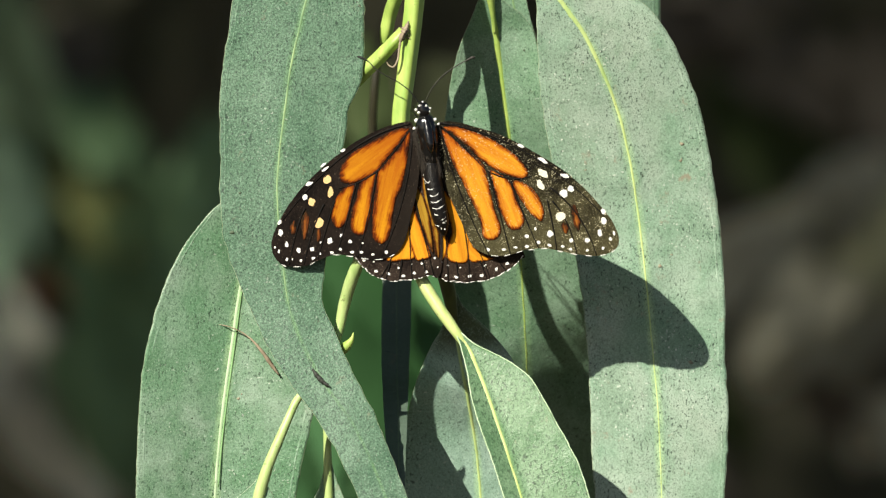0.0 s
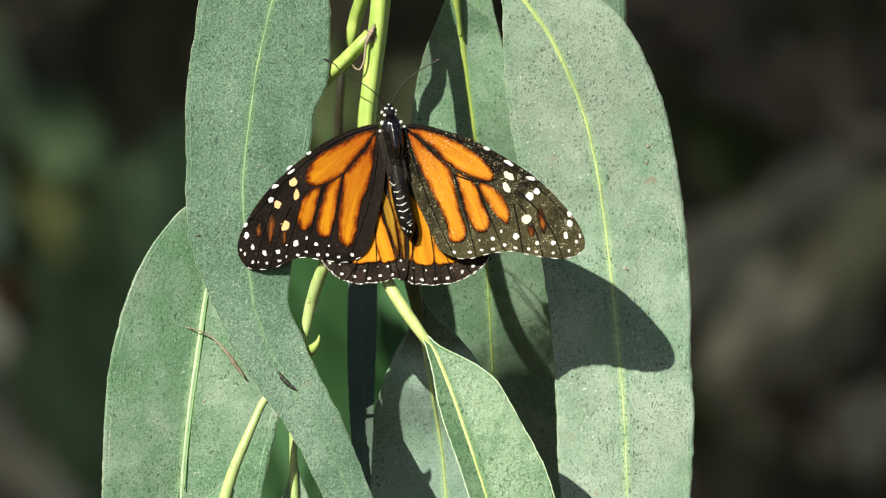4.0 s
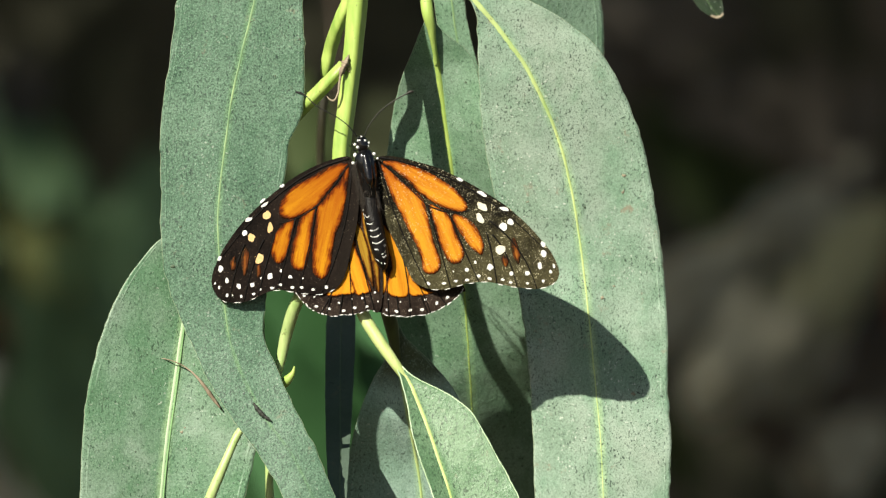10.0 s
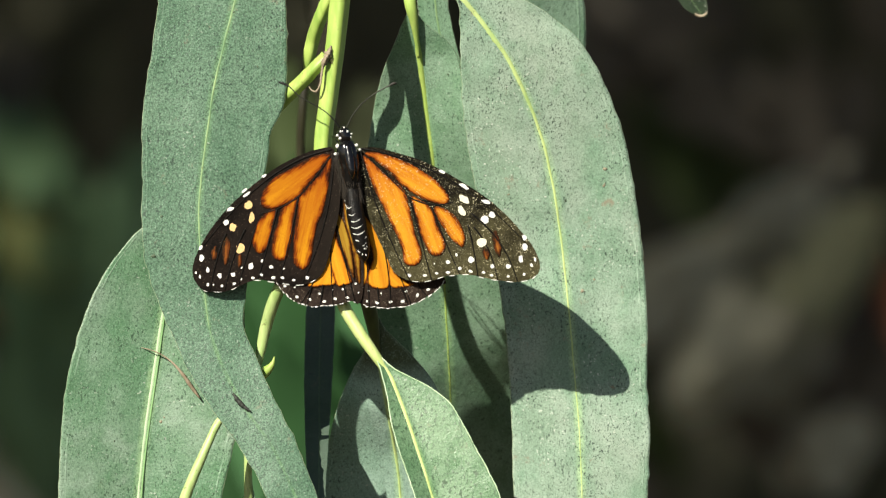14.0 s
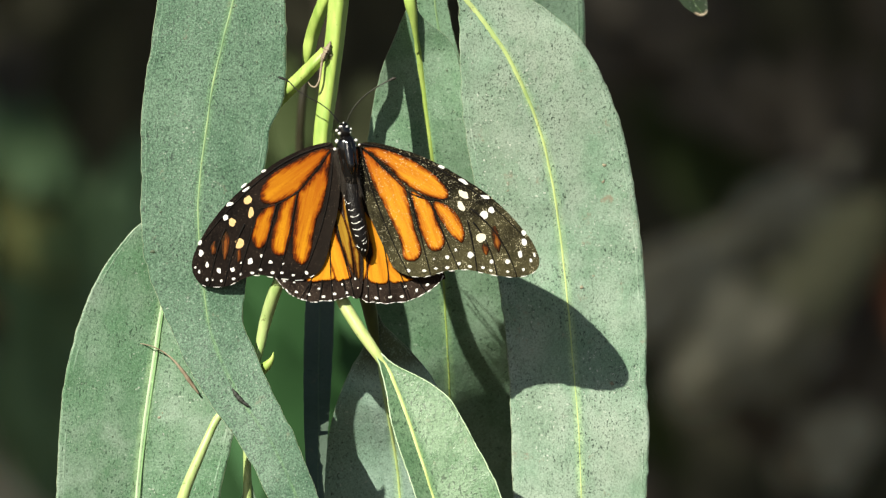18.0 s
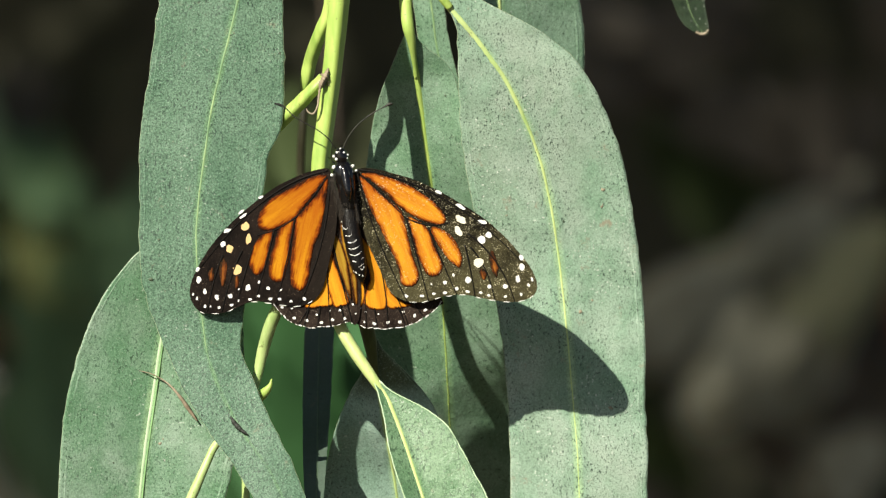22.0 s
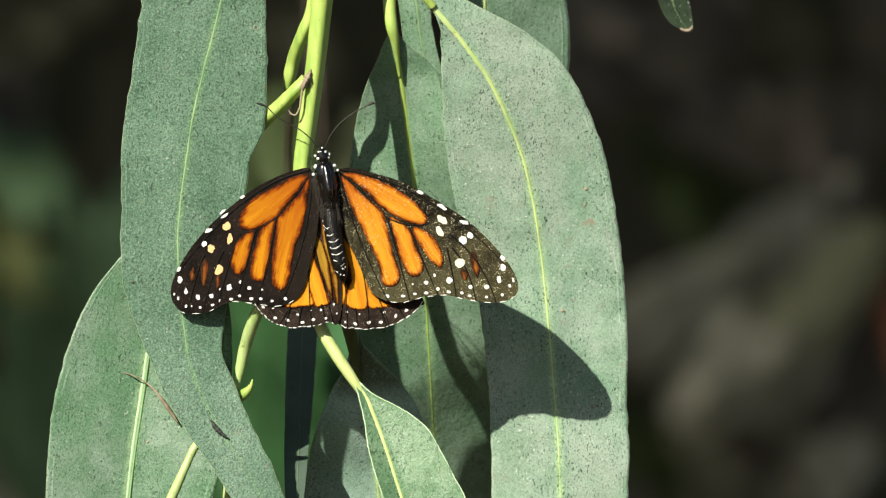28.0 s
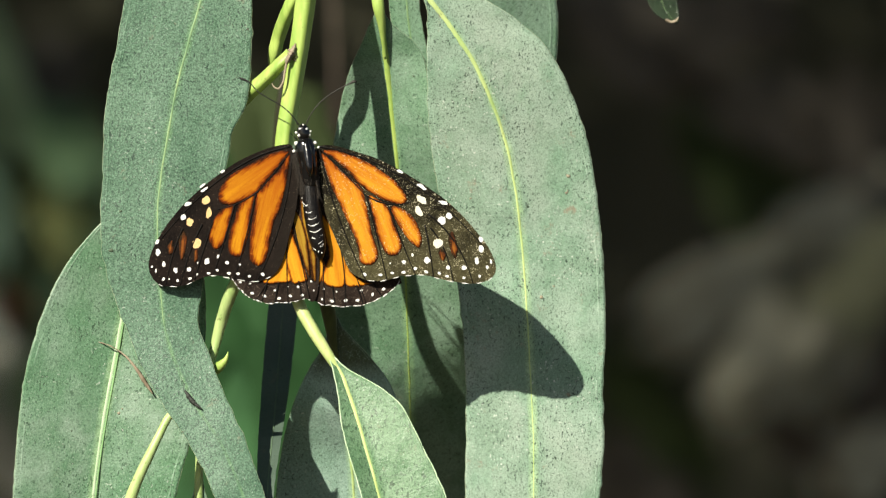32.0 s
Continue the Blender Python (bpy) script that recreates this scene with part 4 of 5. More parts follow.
spots(hw_l, [(519, 522, 4, 3, 20), (536, 524, 2.2, 1.6, 0), (540, 541, 4, 3, 20), (562, 545, 4.4, 3, 20), (580, 535, 3, 2.4, 0), (588, 549, 4.4, 3, -15),
             (608, 544, 4, 3, 10), (621, 527, 3, 2.6, 0), (629, 542, 4, 3, -10), (603, 528, 1.5, 1.5, 0), (644, 517, 2.4, 3, 0), (649, 533, 2, 2, 0),
             (551, 554, 4, 1.5, 15), (574, 558.5, 5, 1.3, 0), (600, 556, 5, 1.3, -5), (523, 538, 1.4, 4, -40)], lie_hind, WHITE)
cell(hw_l, [(640, 455), (650, 470), (652, 508), (648, 512)], lie_hind, DULL, 1.4, "amber_cell", seed=25)
veins(hw_l, [((600, 430), (598, 480), (604, 556)), ((606, 400), (620, 460), (642, 548)), ((590, 460), (580, 500), (548, 552)), ((566, 521), (562, 540), (557, 555)), ((586, 519), (584, 540), (580, 557)),
             ((622, 517), (626, 535), (629, 551))], lie_hind)
fringe(hw_l, [(502, 514), (520, 537), (540, 551), (556, 555.5), (570, 559), (584, 556.5), (597, 556.5), (617, 553.5), (637, 548.5), (648, 553)], lie_hind, 5)

hw_r = part("hindwing", sheet(smooth_outline([
    (648, 320), (700, 380), (760, 440), (802, 508), (796, 519), (781, 533), (768, 541), (758, 548), (746, 552), (734, 557), (715, 558), (697, 561), (682, 557),
    (667, 558), (656, 553), (649, 546), (650, 500), (652, 460), (648, 400)], 3, 0.5, 4), lie_hr, 0, 0.2), WING_HIND, butterfly,
    "amber and black hindwing with white-dotted rim", smooth=False)
cell(hw_r, [(660, 400), (676, 420), (692, 446), (702, 477), (702, 518), (688, 524), (674, 522), (664, 512), (669, 491), (675, 467), (664, 430)], lie_hr, AMBER, 2.6, "amber_cell", seed=31)
cell(hw_r, [(655, 477), (666, 486), (661, 514), (654, 517)], lie_hr, AMBER, 1.4, "amber_cell", seed=32)
cell(hw_r, [(705, 480), (716, 500), (734, 513), (745, 517), (724, 522), (706, 518)], lie_hr, AMBER, 2.6, "amber_cell", seed=33)
spots(hw_r, [(656, 524, 2.6, 3, 0), (667, 530, 2, 2, 0), (689, 534, 2, 2, 0), (682, 551, 5, 3, 10), (664, 548, 2.2, 2.6, 0), (706, 549, 4.6, 3, -10),
             (733, 530, 3.2, 2.8, 0), (727, 548, 4.4, 3.6, -20), (753, 537, 3.2, 4, 20), (772, 527, 4.6, 3, -20), (664, 558, 3.4, 1.3, 0),
             (684, 559.5, 5, 1.3, 0), (724, 558, 5, 1.3, -5), (775, 538, 7, 1.3, -38), (762, 545, 4, 1.3, -30)], lie_hr, WHITE)
veins(hw_r, [((660, 420), (664, 480), (668, 556)), ((690, 440), (704, 490), (706, 559)), ((700, 460), (722, 500), (742, 553)), ((682, 523), (684, 540), (687, 558)), ((724, 521), (731, 538), (737, 555)),
             ((752, 514), (762, 530), (770, 540))], lie_hr)
fringe(hw_r, [(656, 553), (667, 558.5), (682, 557.5), (697, 561), (715, 558.5), (734, 557), (746, 552.5), (758, 548), (768, 541.5), (781, 533), (796, 519), (802, 508)], lie_hr, 6)


def lathe(rows, sides=20, squash=0.85):
    """Body of revolution along rows u, v, d, radius in grid steps."""
    c = spline(rows, 40)
    return tube([at(u, v, d) for u, v, d, r in c], [max(0.2, r) * GRID for u, v, d, r in c], sides)


thorax = part("thorax", lathe([(622, 262, -2.6, 7), (624, 268, -2.8, 14), (628, 285, -3.2, 19), (632, 305, -3.2, 17.5), (634, 325, -3.0, 16), (636, 340, -2.8, 14.6), (638, 352, -2.5, 12), (639, 362, -2.0, 6), (640, 366, -1.6, 2)]),
              BODY, butterfly, "glossy black thorax")
rod("ridge", [(624, 266, -4.2, 2), (627, 273, -4.75, 6), (630, 284, -5.05, 8), (632, 296, -5.45, 8.4), (634, 308, -5.95, 7.6), (636, 320, -6.3, 5.6), (638, 334, -5.2, 1.6)],
    BODY, thorax, n=40, sides=28)
for du in (-10, 11):
    rod("ridge", [(626 + du * 0.6, 268, -3.7, 1.6), (628 + du, 277, -4.3, 3), (630 + du, 290, -4.5, 3.4), (632 + du, 305, -4.7, 3.2), (634 + du, 318, -4.8, 2.4), (636 + du * 0.6, 332, -4.2, 1)],
        BODY, thorax, n=24)
abdomen = part("abdomen", lathe([(632, 318, -2.2, 8), (635, 340, -2.4, 13.5), (639, 370, -2.6, 15.5), (644, 400, -2.8, 16), (650, 430, -2.9, 15.5), (655, 452, -3.0, 13.5),
                                 (658, 466, -3.0, 9.5), (660, 474, -3.0, 5), (661, 478, -3.0, 1)]), FUZZ, butterfly, "black abdomen with fine white rings")


def on_abdomen(f, q, out=1.02):
    """A place on the abdomen: f from front to end, q degrees round it, 270 towards the eye."""
    u, v = 637 + 20 * f, 358 + 102 * f
    r = 16.2 if f < 0.6 else 16.2 - 14 * (f - 0.6) ** 1.3
    x = math.cos(radians(q)) * r * out
    return at(u + x, v - 0.2 * x + 5 * math.sin(radians(q)) ** 2 - 3, -2.65 - 0.35 * f + math.sin(radians(q)) * r * 0.135 * out)


for k, (f, q0, q1) in enumerate(((0.20, 205, 250), (0.32, 200, 268), (0.43, 205, 290), (0.54, 198, 300), (0.65, 200, 312), (0.76, 196, 318), (0.86, 192, 310))):
    # each pale ring is a shallow chevron, broken where its scales are rubbed off
    pts = [on_abdomen(f + 0.035 * math.sin(math.pi * j / 12) + 0.014 * noise.noise((j * 0.7, k, 2)), q0 + (q1 - q0) * j / 12, 1.0) for j in range(13)]
    part("white_ring", tube(pts, [max(0.1, (0.85 + 1.5 * noise.noise((j * 0.6, k * 3.1, 5))) * math.sin(math.pi * (j + 0.6) / 13.2)) * GRID for j in range(13)], 6), WHITE, abdomen)
pick = random.Random(21)
for k in range(26):
    f, q = (pick.uniform(0.9, 1.04), pick.uniform(195, 320)) if k < 14 else (pick.uniform(0.08, 0.9), pick.uniform(190, 206))
    pts = [on_abdomen(f + 0.016 * j, q + 4 * math.sin(k + j), 0.98) for j in range(3)]
    w = pick.uniform(0.6, 1.5)
    part("white_dot", tube(pts, [0.5 * w * GRID, 1.0 * w * GRID, 0.4 * w * GRID], 6), WHITE, abdomen)
head = part("head", lathe([(617, 240, -3.4, 4), (619, 244, -3.4, 9), (622, 252, -3.4, 12), (624, 262, -3.2, 12), (625, 268, -3, 8)]), BODY, butterfly, "black head with white dots")
for u, v, r in ((616, 248, 2.2), (628, 248, 2.2), (610, 255, 2.6), (615, 260, 2.9), (633, 258, 2.6), (635, 252, 2.0), (622, 241, 1.7)):
    bm = bmesh.new()
    bmesh.ops.create_icosphere(bm, subdivisions=2, radius=r * GRID)
    hx = min(1, abs(u - 621) / 13)
    bmesh.ops.translate(bm, vec=at(u, v, -3.4 - 10.4 * 0.135 * math.sqrt(1 - hx * hx * 0.95)), verts=bm.verts)
    part("white_dot", bm, WHITE, head)
for u, v, r in ((611, 274, 4.2), (644, 272, 3.2), (607, 288, 3.0), (650, 280, 2.4)):
    bm = bmesh.new()
    bmesh.ops.create_icosphere(bm, subdivisions=2, radius=r * GRID)
    bmesh.ops.translate(bm, vec=at(u, v, -3.9), verts=bm.verts)
    part("white_dot", bm, WHITE, thorax)
pick = random.Random(3)
bm = bmesh.new()
for i in range(820):
    # long hair lies back along both flanks, short down covers the rear of the thorax
    flank = i < 770
    left = pick.random() < 0.55
    f = pick.uniform(0.05, 1.25) if flank else pick.uniform(0.85, 1.3)
    q = radians((pick.uniform(160, 222) if left else pick.uniform(318, 380)) if flank else pick.uniform(190, 350))
    cu, cv, r = 625 + 12 * f, 285 + 60 * f, 18.5 - 3.5 * f
    p = at(cu + math.cos(q) * r, cv, -3.0 + math.sin(q) * r * 0.135 * 0.9)
    way = Vector((math.cos(q) * pick.uniform(-0.1, 0.32), math.sin(q) * 0.12 - 0.04, -1 + pick.uniform(-0.1, 0.1))).normalized()
    side = way.cross(Vector((0, 1, 0))).normalized() * (pick.uniform(0.18, 0.36) * GRID)
    long = pick.uniform(9, 26) if flank else pick.uniform(6, 14)
    bow = Vector((math.cos(q) * 0.12, -0.10, 0)) * (long * GRID)
    mid, tip = p + way * (long * 0.5 * GRID) + bow * 0.5, p + way * (long * GRID)
    a, b, c, d = (bm.verts.new(x) for x in (p - side, p + side, mid + side * 0.7, mid - side * 0.7))
    bm.faces.new((a, b, c, d))
    bm.faces.new((d, c, bm.verts.new(tip)))
part("hair", bm, HAIR, thorax, "fine grey-brown thorax hair", smooth=False)
rod("antenna", [(627, 241, -4.6, 1.2), (633, 226, -5.5, 1.0), (650, 202, -6.5, 1.1), (680, 178, -7.5, 1.1), (704, 165, -8, 1.7), (710, 162, -8, 2.8), (715, 162, -8, 1.4)],
    ANTENNA_SUNLIT, butterfly, "thin clubbed antenna, sun sheen painted as grey", n=50, sides=8)
rod("antenna", [(614, 241, -4.6, 1.2), (600, 223, -4.6, 1.0), (580, 207, -4, 0.95), (558, 195, -3.5, 0.95), (540, 184, -3, 0.95), (522, 167, -2, 1.4), (513, 163, -1.6, 2.4), (506, 161, -1.4, 1.4)],
    ANTENNA, butterfly, "thin black clubbed antenna", n=50, sides=8)
for u0, v0, u1, v1, u2, v2 in ((618, 272, 606, 262, 600, 256), (628, 276, 612, 262, 606, 250), (622, 290, 606, 292, 598, 300), (630, 300, 612, 306, 600, 316),
                               (624, 310, 608, 322, 600, 338), (632, 316, 612, 330, 602, 350)):
    rod("leg", [(u0, v0, -2, 1.6), (u1, v1, 0, 1.3), (u2, v2, 4.0, 1.0)], BODY, butterfly, n=14, sides=6)

# ------------------------------------------------------------------ leaves farther back
twig = tagged(new("eucalyptus_twig"), "far eucalyptus twig with a single drooping leaf tip", "twig")
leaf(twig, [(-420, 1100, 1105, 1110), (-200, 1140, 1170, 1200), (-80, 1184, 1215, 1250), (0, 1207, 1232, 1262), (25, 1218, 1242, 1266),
            (45, 1240, 1256, 1268), (53, 1260, 1263, 1267)], [(-420, 85), (53, 85)], LEAF_TIP_SHADE, tilt=0.5, rib=(3, 2), rib_mat=RIB_DULL,
     label="leaf darkened for shade, with a bright dry tip", seed=12, n=60, margin=0)
rod("dry_tip", [(1244, 46, 84.4, 2), (1256, 50, 84.4, 2.6), (1263, 48, 84.4, 2.2), (1267, 42, 84.6, 1.0)], DRY, twig, "pale dry leaf tip", n=16)

# ------------------------------------------------------------------ surroundings
def soil_material():
    m, n, l, b = material("ground", 0.9, 0.2)
    v = coords(n, l)
    c = ramp(n, l, noise_tex(n, l, v, 3, 6), (0.3, (0.03, 0.024, 0.016)), (0.55, (0.06, 0.048, 0.03)), (0.75, (0.05, 0.06, 0.03)))
    l.new(c, b.inputs["Base Color"])
    bump(n, l, b, noise_tex(n, l, v, 12, 5), 0.6, 0.05)
    return m


bm = bmesh.new()
bmesh.ops.create_grid(bm, x_segments=60, y_segments=60, size=400)
for v in bm.verts:
    v.co.z = -1.7 + 0.15 * noise.noise(v.co * 0.05) if v.co.length < 60 else -1.7
tagged(part("ground", bm, soil_material()), "dark leaf-littered woodland ground", "ground", kind="structure")

SHRUB = plain("shrub_dark", (0.031, 0.035, 0.021), (0.088, 0.082, 0.054), 4.0, 0.9, 0.2, 0.5, 0.05)
bm = bmesh.new()
bmesh.ops.create_grid(bm, x_segments=60, y_segments=30, size=1)
for v in bm.verts:
    x, z = v.co.x * 9, v.co.y * 3.5 + 1.6
    v.co = Vector((x, 8.0 + 0.25 * noise.noise((x * 1.6, z * 1.6, 0)) + 0.1 * z - 0.05 * x * x, z))
tagged(part("backdrop", bm, SHRUB), "dark shaded scrub far behind", "backdrop", kind="structure")


def blade(bm, at_place, along, face, length, width, bend=0.12):
    """One lance-shaped leaf of eight triangles."""
    side = along.cross(face).normalized()
    rows = []
    for f, w in ((0, 0.06), (0.25, 0.8), (0.5, 1.0), (0.78, 0.62), (1, 0.03)):
        c = at_place + along * (length * (f - 0.5)) + face * (bend * length * (f - 0.5) ** 2 * 2)
        rows.append([bm.verts.new(c + side * (s * w * width / 2) + face * (-0.12 * width * abs(s) * w)) for s in (-1, 0, 1)])
    for a, b in zip(rows, rows[1:]):
        for k in (0, 1):
            bm.faces.new((a[k], a[k + 1], b[k + 1], b[k]))


# unseen crown, added overhead to keep the scrub behind in the shade
rng = random.Random(5)
bm = bmesh.new()
for i in range(68000):
    p = Vector((rng.uniform(-4.2, 1.2), rng.uniform(-1.2, 7.6), rng.uniform(2.2, 3.2)))
    p.z += 0.25 * math.sin(p.x * 1.3) * math.cos(p.y * 0.9)
    # thinned here to let more sun onto the far leaves
    if -3.2 < p.x < -1.4 and 0.2 < p.y < 1.8 and i % 8 == 0:
        continue
    a = Vector((rng.uniform(-0.7, 0.7), rng.uniform(-0.7, 0.7), -1)).normalized()
    f = Vector((rng.uniform(-1, 1), rng.uniform(-1, 1), rng.uniform(0, 0.6)))
    blade(bm, p, a, (f - a * f.dot(a)).normalized(), rng.uniform(0.10, 0.155), rng.uniform(0.027, 0.040))
CROWN = plain("crown_leaves", (0.05, 0.08, 0.05), (0.10, 0.14, 0.09), 14, 0.6)
tagged(part("shade_crown", bm, CROWN), "unseen dense crown of eucalyptus leaves, added overhead to shade the scrub", "foliage", kind="stuff")


# unseen tree, added only to carry the crown
tree = tagged(new("eucalyptus_tree"), "unseen smooth-barked eucalyptus trunk with rising limbs, added under the crown", "tree")
for name, a, b, c, r0, r1 in (("trunk", (1.0, 5.6, -1.75), (0.95, 5.5, 0.4), (0.8, 5.2, 2.9), 0.17, 0.10), ("limb", (0.82, 5.25, 2.3), (0.2, 4.2, 2.7), (-1.4, 2.4, 2.8), 0.10, 0.03),
                              ("limb", (0.8, 5.2, 2.6), (-0.6, 5.6, 2.9), (-2.6, 5.8, 3.0), 0.09, 0.03), ("limb", (0.85, 5.3, 2.2), (0.6, 3.6, 2.4), (0.2, 0.6, 2.6), 0.09, 0.03)):
    a, b, c = Vector(a), Vector(b), Vector(c)
    pts = [a * (1 - t) ** 2 + b * (2 * t * (1 - t)) + c * (t * t) for t in (i / 23 for i in range(24))]
    part(name, tube(pts, [(r0 + (r1 - r0) * i / 23) * (1 + 0.08 * noise.noise((i * 0.5, r0 * 9, 1))) for i in range(24)], 14), BARK, tree)


def tinted(name, c, rough=0.7):
    return plain(name, tuple(x * 0.75 for x in c), tuple(min(1, x * 1.25) for x in c), 40, rough, 0.25)


OLIVE = tinted("far_olive", (0.43, 0.42, 0.24))
GREY = tinted("far_grey", (0.36, 0.345, 0.255))
BROWN = tinted("far_brown", (0.118, 0.102, 0.080))
RUSTY = tinted("far_rust", (0.50, 0.20, 0.10))
ASH = tinted("far_ash", (0.50, 0.50, 0.41))
MOSS = tinted("far_moss", (0.13, 0.22, 0.11))
LIME = tinted("far_lime", (0.05, 0.135, 0.05))
SPRIG = tinted("sprig_green", (0.021, 0.068, 0.019))
DRAB = tinted("far_drab", (0.165, 0.185, 0.095))
FERN = tinted("far_fern", (0.045, 0.065, 0.022))
PALE = tinted("far_pale", (0.50, 0.72, 0.48))
SAGE = tinted("far_sage", (0.27, 0.37, 0.21))
GOLD = tinted("far_gold", (0.27, 0.30, 0.11))


def far_branch(name, label, rows, spine, tufts=14):
    """A distant bough in tufts: rows of u, v, d in mm, length and width on the grid, angle on the picture plane, material."""
    thing = tagged(new(name), label, "branch")
    pick = random.Random(len(label))
    for u, v, d, length, width, angle, mat in rows:
        k = GRID * (2 + d / 1000) / 2
        c0, s0 = math.cos(radians(angle)), math.sin(radians(angle))
        for i in range(tufts):
            bm = bmesh.new()
            q = radians(angle + pick.uniform(-14, 14))
            a, o = pick.uniform(-0.3, 0.3) * length, pick.uniform(-0.42, 0.42) * width
            place = at(u + a * c0 - o * s0, v + a * s0 + o * c0, d + pick.uniform(-90, 90))
            blade(bm, place, Vector((math.cos(q), 0.15, -math.sin(q))).normalized(), Vector((0.1, -1, 0.1)).normalized(),
                  length * k * pick.uniform(0.5, 0.75), width * k * pick.uniform(0.4, 0.6))
            part("leaf", bm, mat, thing)
    u0, v0, u1, v1, d, r = spine
    rod("twig", [(u0, v0, d, r), ((u0 + u1) / 2 + 12, (v0 + v1) / 2, d, r * 0.9), (u1, v1, d, r * 0.6)], BARK, thing, n=16, sides=8)
    return thing


far_branch("background_branch", "blurred olive and grey leaves of a far branch in shade", [
    (1215, 520, 4500, 330, 120, -42, GREY), (1440, 400, 4520, 230, 150, -30, GREY), (1480, 505, 4480, 270, 120, -52, OLIVE),
    (1285, 630, 4450, 260, 130, -48, GREY), (1400, 650, 4520, 240, 130, -50, GREY), (1360, 590, 4500, 260, 120, -45, GREY), (1490, 805, 4500, 170, 120, -70, GREY),
    (1430, 720, 4600, 280, 170, -60, BROWN), (1560, 640, 4600, 260, 120, -60, BROWN), (1640, 560, 4500, 190, 100, 80, RUSTY), (1500, 260, 4600, 300, 150, 75, BROWN),
    (1290, 180, 4700, 360, 130, 30, BROWN), (1060, 60, 4700, 300, 170, 25, BROWN), (1210, 40, 4700, 240, 120, 160, BROWN), (1600, 20, 4600, 220, 130, 60, BROWN),
    (1270, 280, 4750, 260, 160, 60, FERN), (1120, 760, 4700, 300, 160, 70, FERN), (1100, 860, 4600, 200, 120, 40, BROWN)], (1180, 900, 1620, 120, 4650, 8))
far_branch("background_branch", "blurred green and rust leaves of a far branch in shade", [
    (60, 430, 4400, 260, 100, 58, GOLD), (110, 350, 4450, 200, 90, 62, GOLD), (15, 575, 4500, 190, 80, 10, RUSTY), (-80, 570, 4500, 190, 80, 10, RUSTY),
    (190, 560, 4300, 420, 150, 75, MOSS), (230, 420, 4300, 320, 130, -60, MOSS), (-68, 415, 4400, 240, 120, 86, PALE), (-150, 470, 4400, 240, 150, 80, PALE),
    (-90, 200, 4400, 280, 130, 70, SAGE), (-150, 60, 4400, 280, 150, 80, SAGE), (-60, 320, 4420, 220, 140, 75, SAGE), (10, 500, 4480, 220, 100, 40, SAGE), (-10, 230, 4500, 300, 110, -62, BROWN), (-90, 660, 4400, 220, 120, 60, ASH), (-125, 700, 4400, 240, 120, 58, ASH), (-160, 640, 4400, 200, 120, 60, PALE),
    (-50, 800, 4400, 300, 100, 54, ASH), (20, 870, 4400, 240, 110, 60, ASH), (0, 660, 4500, 220, 110, 40, BROWN), (60, 290, 4350, 240, 120, 70, MOSS),
    (80, 780, 4350, 340, 150, 75, MOSS), (110, 690, 4300, 320, 150, 85, MOSS)], (-150, 900, 330, -60, 4450, 8))
far_branch("eucalyptus_sprig", "soft green leaves of a sprig behind the branch", [
    (490, 660, 900, 640, 240, 86, SPRIG), (640, 630, 900, 380, 130, 82, LIME), (520, 330, 1000, 340, 200, 92, FERN), (700, 300, 1900, 230, 150, 80, DRAB), (430, 900, 900, 400, 170, 74, LIME),
    (550, 800, 1000, 560, 200, 88, SPRIG)], (560, -260, 600, 500, 1300, 6), 26)


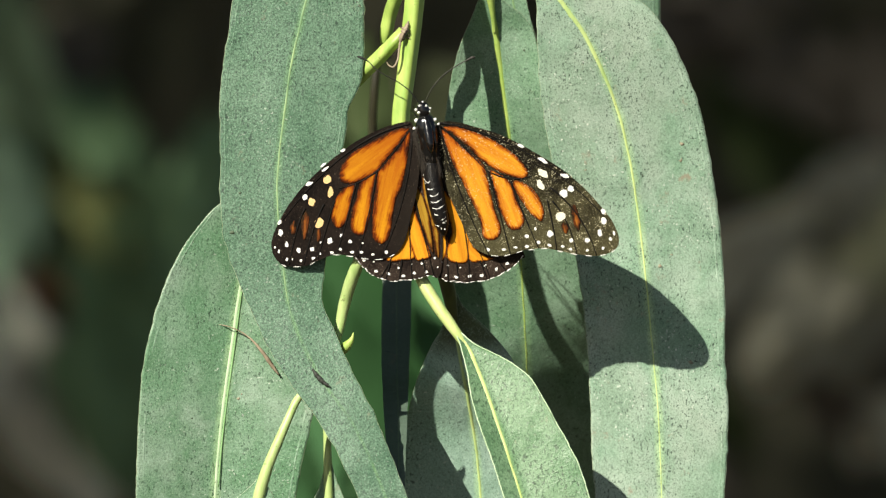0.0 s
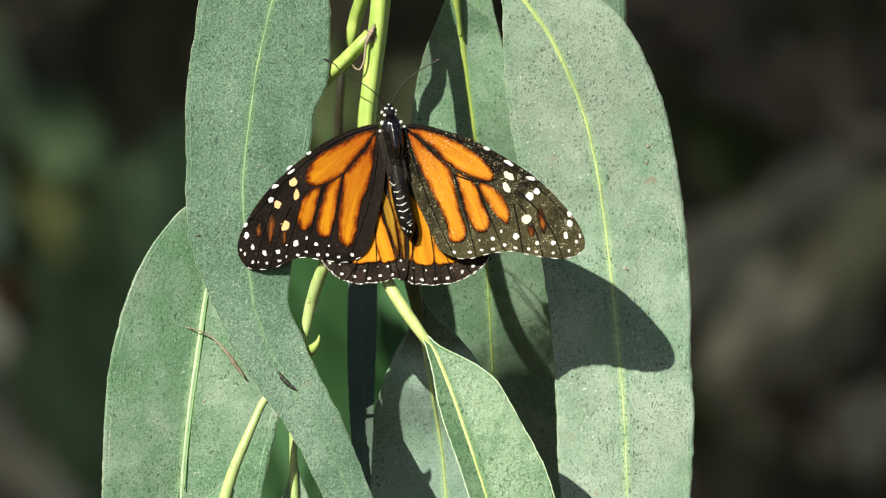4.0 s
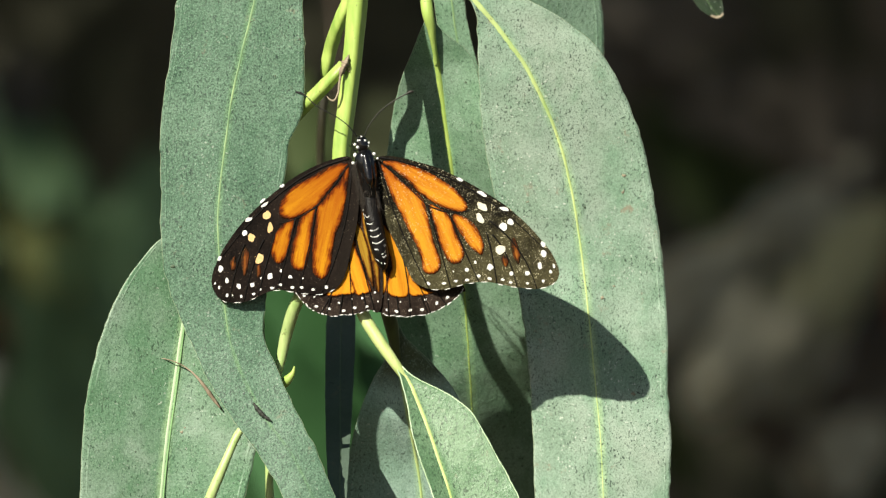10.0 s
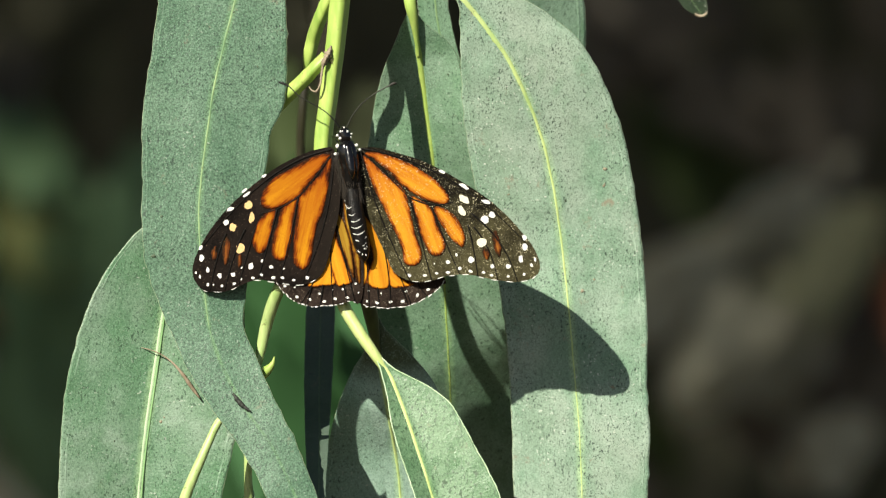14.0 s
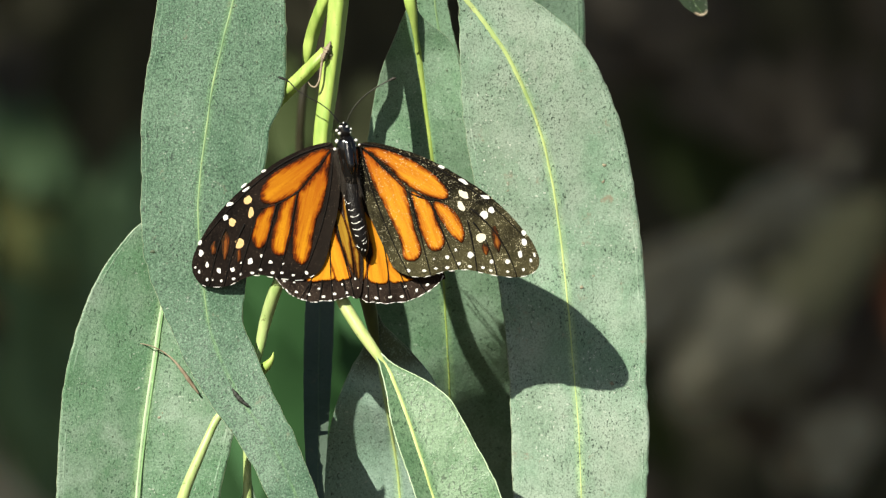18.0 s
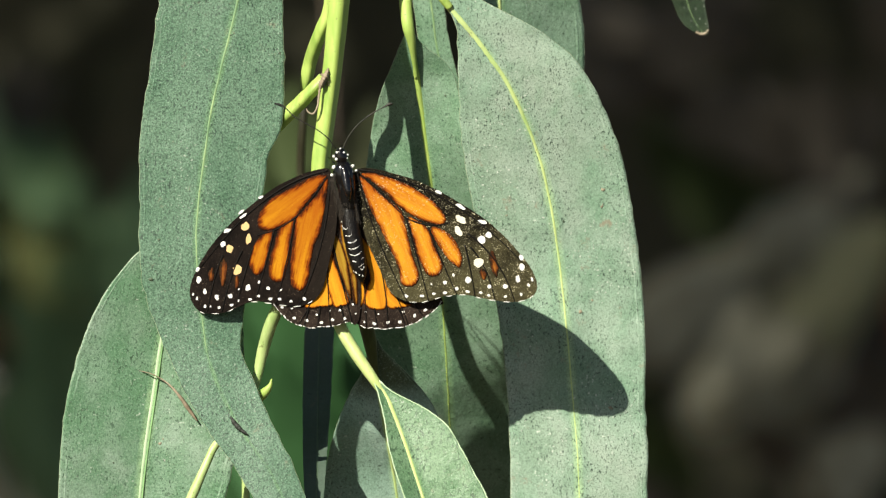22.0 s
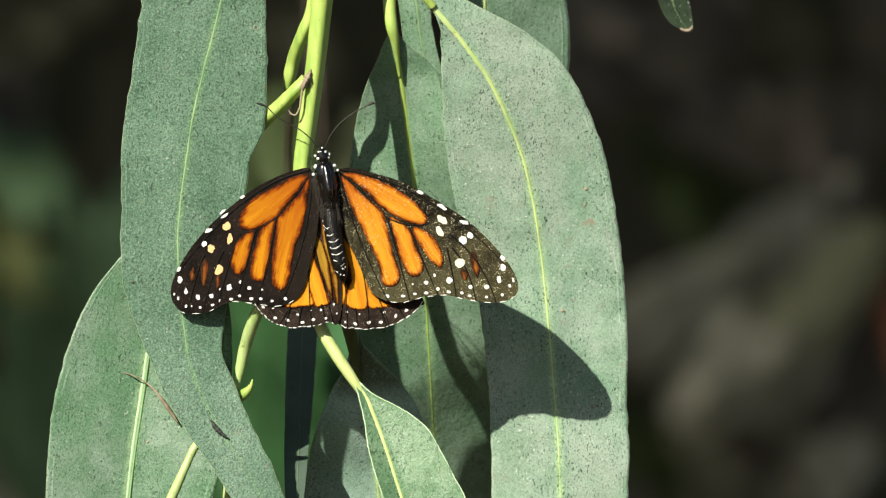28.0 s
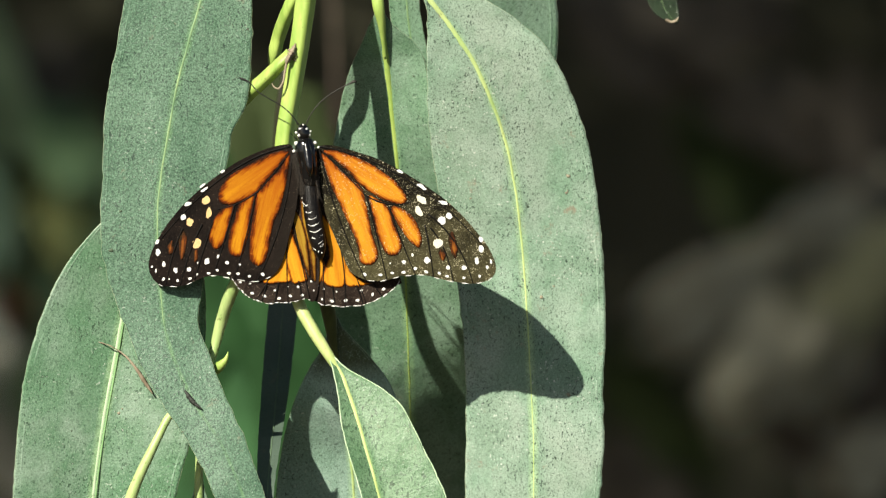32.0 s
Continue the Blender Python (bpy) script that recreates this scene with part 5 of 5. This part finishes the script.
def motions():
    """The breeze: the branch and the far twig swing a little; the butterfly barely stirs."""
    # seconds, millimetres to the side and up, turns in degrees about x, y and z
    swing = [
        (0, -0.1, 0.17, -0.4, -0.4, 0.45), (4.5, -0.1, 0.17, -0.4, -0.4, 0.45), (6.5, -0.1, 0.17, -0.4, -0.4, 0.45), (7, -0.32, 0.14, -1.78, -0.92, -0.4),
        (7.5, -0.28, 0.35, -0.61, -0.55, 0.93), (8, -0.27, 0.36, -0.65, -0.44, -0.02), (8.5, -0.29, 0.05, -1.16, -0.59, 0.51), (9, -0.1, 0.07, -0.2, -0.3, -0.19),
        (9.5, -0.12, 0.12, -1.28, -0.56, 0.33), (10, 0.03, 0.2, 0.26, 0.04, -0.28), (10.5, -0.34, 0.31, -1.29, -0.87, 0.46), (11, -0.23, 0.01, -0.91, -0.67, 0.38),
        (11.5, 0.08, 0.13, 0.61, 0.14, -0.31), (12, -0.26, 0.42, 0.13, -0.52, -0.14), (12.5, -0.27, 0.21, -1.39, -0.76, 1.2), (13, 0.15, 0.23, 1.48, 0.33, -0.6),
        (13.5, -0.03, 0.27, 0.31, -0.16, -0.05), (15.5, -0.07, 0.24, 0.19, -0.22, -0.24), (16, 0.03, -0.17, 1.38, 0.09, -0.64), (16.5, -0.03, -0.21, 1.39, 0.22, -1),
        (17, 0.06, -0.02, 0.94, -0.08, -0.1), (17.5, 0.02, 0.06, 0.7, -0.01, -0.73), (18, -0.09, 0.21, -0.1, -0.23, -0.04), (18.5, -0.04, 0.05, -0.01, -0.24, 0.03),
        (19, 0, 0, 0, 0, 0), (19.5, 0.02, -0.05, 0.37, -0.06, -0.03), (20, 0.02, 0.01, 0.35, 0.02, -0.24), (20.5, 0.03, -0.06, 0.56, -0.18, 0.47),
        (21, 0.07, 0, 0.18, 0.05, 0), (21.5, 0.04, -0.09, 0.4, 0.02, -0.22), (22, 0.01, -0.19, 0.83, 0.1, -0.2), (22.5, 0.05, -0.01, 0.33, -0.12, 0.04),
        (23, 0.05, -0.12, 0.28, 0.12, -0.27), (23.5, 0.11, -0.27, 0.98, 0.24, -0.28), (24, 0.1, -0.24, 1.38, 0.07, -0.46), (24.5, -0.04, -0.27, 1.71, 0.22, -0.68),
        (25, 0.02, -0.07, 1.22, -0.05, -0.68), (25.5, -0.05, -0.09, 0.99, -0.15, 0.07), (26, -0.03, -0.01, 0.86, -0.09, -0.19), (26.5, -0.02, -0.19, 1.29, 0.01, 0.08),
        (28.5, 0.01, -0.48, 2.65, 0.48, -0.86), (29, -0.05, -0.46, 1.93, 0.68, -0.9), (29.5, -0.1, -0.3, 1.73, 0.44, -1.08), (30, -0.07, -0.6, 1.78, 0.84, -0.92),
        (30.5, -0.04, -0.25, 1.34, 0.49, -0.52), (31, -0.12, -0.15, 0.34, 0.28, -0.95), (31.5, -0.11, -0.27, 0.27, 0.31, -0.37), (32, 0.07, -0.07, 0.34, 0.43, -0.81),
    ]
    walk(branch, [(t, pose(x / 1000, 0, z / 1000, rx, ry, rz)) for t, x, z, rx, ry, rz in swing])
    # the low leaf lags behind the rest
    walk(low_leaf, [(t, pose(0.0006 * rx + float(np.interp(t, (26.5, 29, 32), (0, 0.0009, 0.0012))), 0, 0)) for t, x, z, rx, ry, rz in swing])
    # the bent leaf sags: seconds, millimetres
    sag = [(0, 0), (15.5, 0), (16, 0.4), (17, 0.4), (18, 0), (20, 0.15), (22.5, 0.35), (24, 0.65), (25.5, 0.5), (26.5, 0.55), (28.5, 1.05), (30, 1.25), (30.5, 0.85), (32, 0.75)]
    walk(bent_leaf, [(t, pose(0, 0, -z / 1000)) for t, z in sag])
    # the butterfly lifts its body a little near the end: seconds, millimetres up, turn about x
    lift = [(0, 0, 0), (26.5, 0, 0), (28.5, 0.28, -2.4), (30, 0.32, -2.6), (31, 0.14, -1.2), (32, 0.03, -0.8)]
    walk(butterfly, [(t, pose(0, 0, z / 1000, rx)) for t, z, rx in lift])
    # seconds, millimetres to the side and up
    nod = [
        (0, -1.52, 1.46), (7.5, -1.52, 1.46), (8, -1.79, 0.58), (8.5, -1.79, -1.11),
        (9, -0.97, -0.74), (9.5, -1.29, -1.14), (10, -0.3, 2.06), (10.5, -2.81, 0.23),
        (11, -1.95, -2.22), (11.5, 1.07, 1.31), (12, -0.88, 1.68), (12.5, -3.13, -0.72),
        (13, 1.45, 2.83), (13.5, -0.46, 1.98), (15.5, -0.08, 0.81), (16, 1.58, 2.27),
        (16.5, 2.24, 1.24), (17, 0.27, 2.11), (17.5, 0.81, 1.61), (18, -0.32, 0.43),
        (18.5, 0.07, 0.04), (19, 0, 0), (19.5, 0.5, 0.74), (20, 1.08, 0.55),
        (20.5, -0.22, 1.49), (21, 0.03, 0.34), (21.5, 0.19, 1.44), (22, 0.62, 1.56),
        (22.5, 0.11, 1.55), (23, 0.77, 0.35), (23.5, 1.41, 1.48), (24, 1.53, 2.5),
        (24.5, 1.7, 3.33), (25, 0.93, 3.32), (25.5, -0.03, 2.67), (26, 0.15, 2.39),
        (26.5, 1.14, 2.96), (28.5, 1.14, 2.96), (32, 0.57, 1.48),
    ]
    walk(twig, [(t, pose(x / 1000, 0, z / 1000)) for t, x, z in nod])


motions()
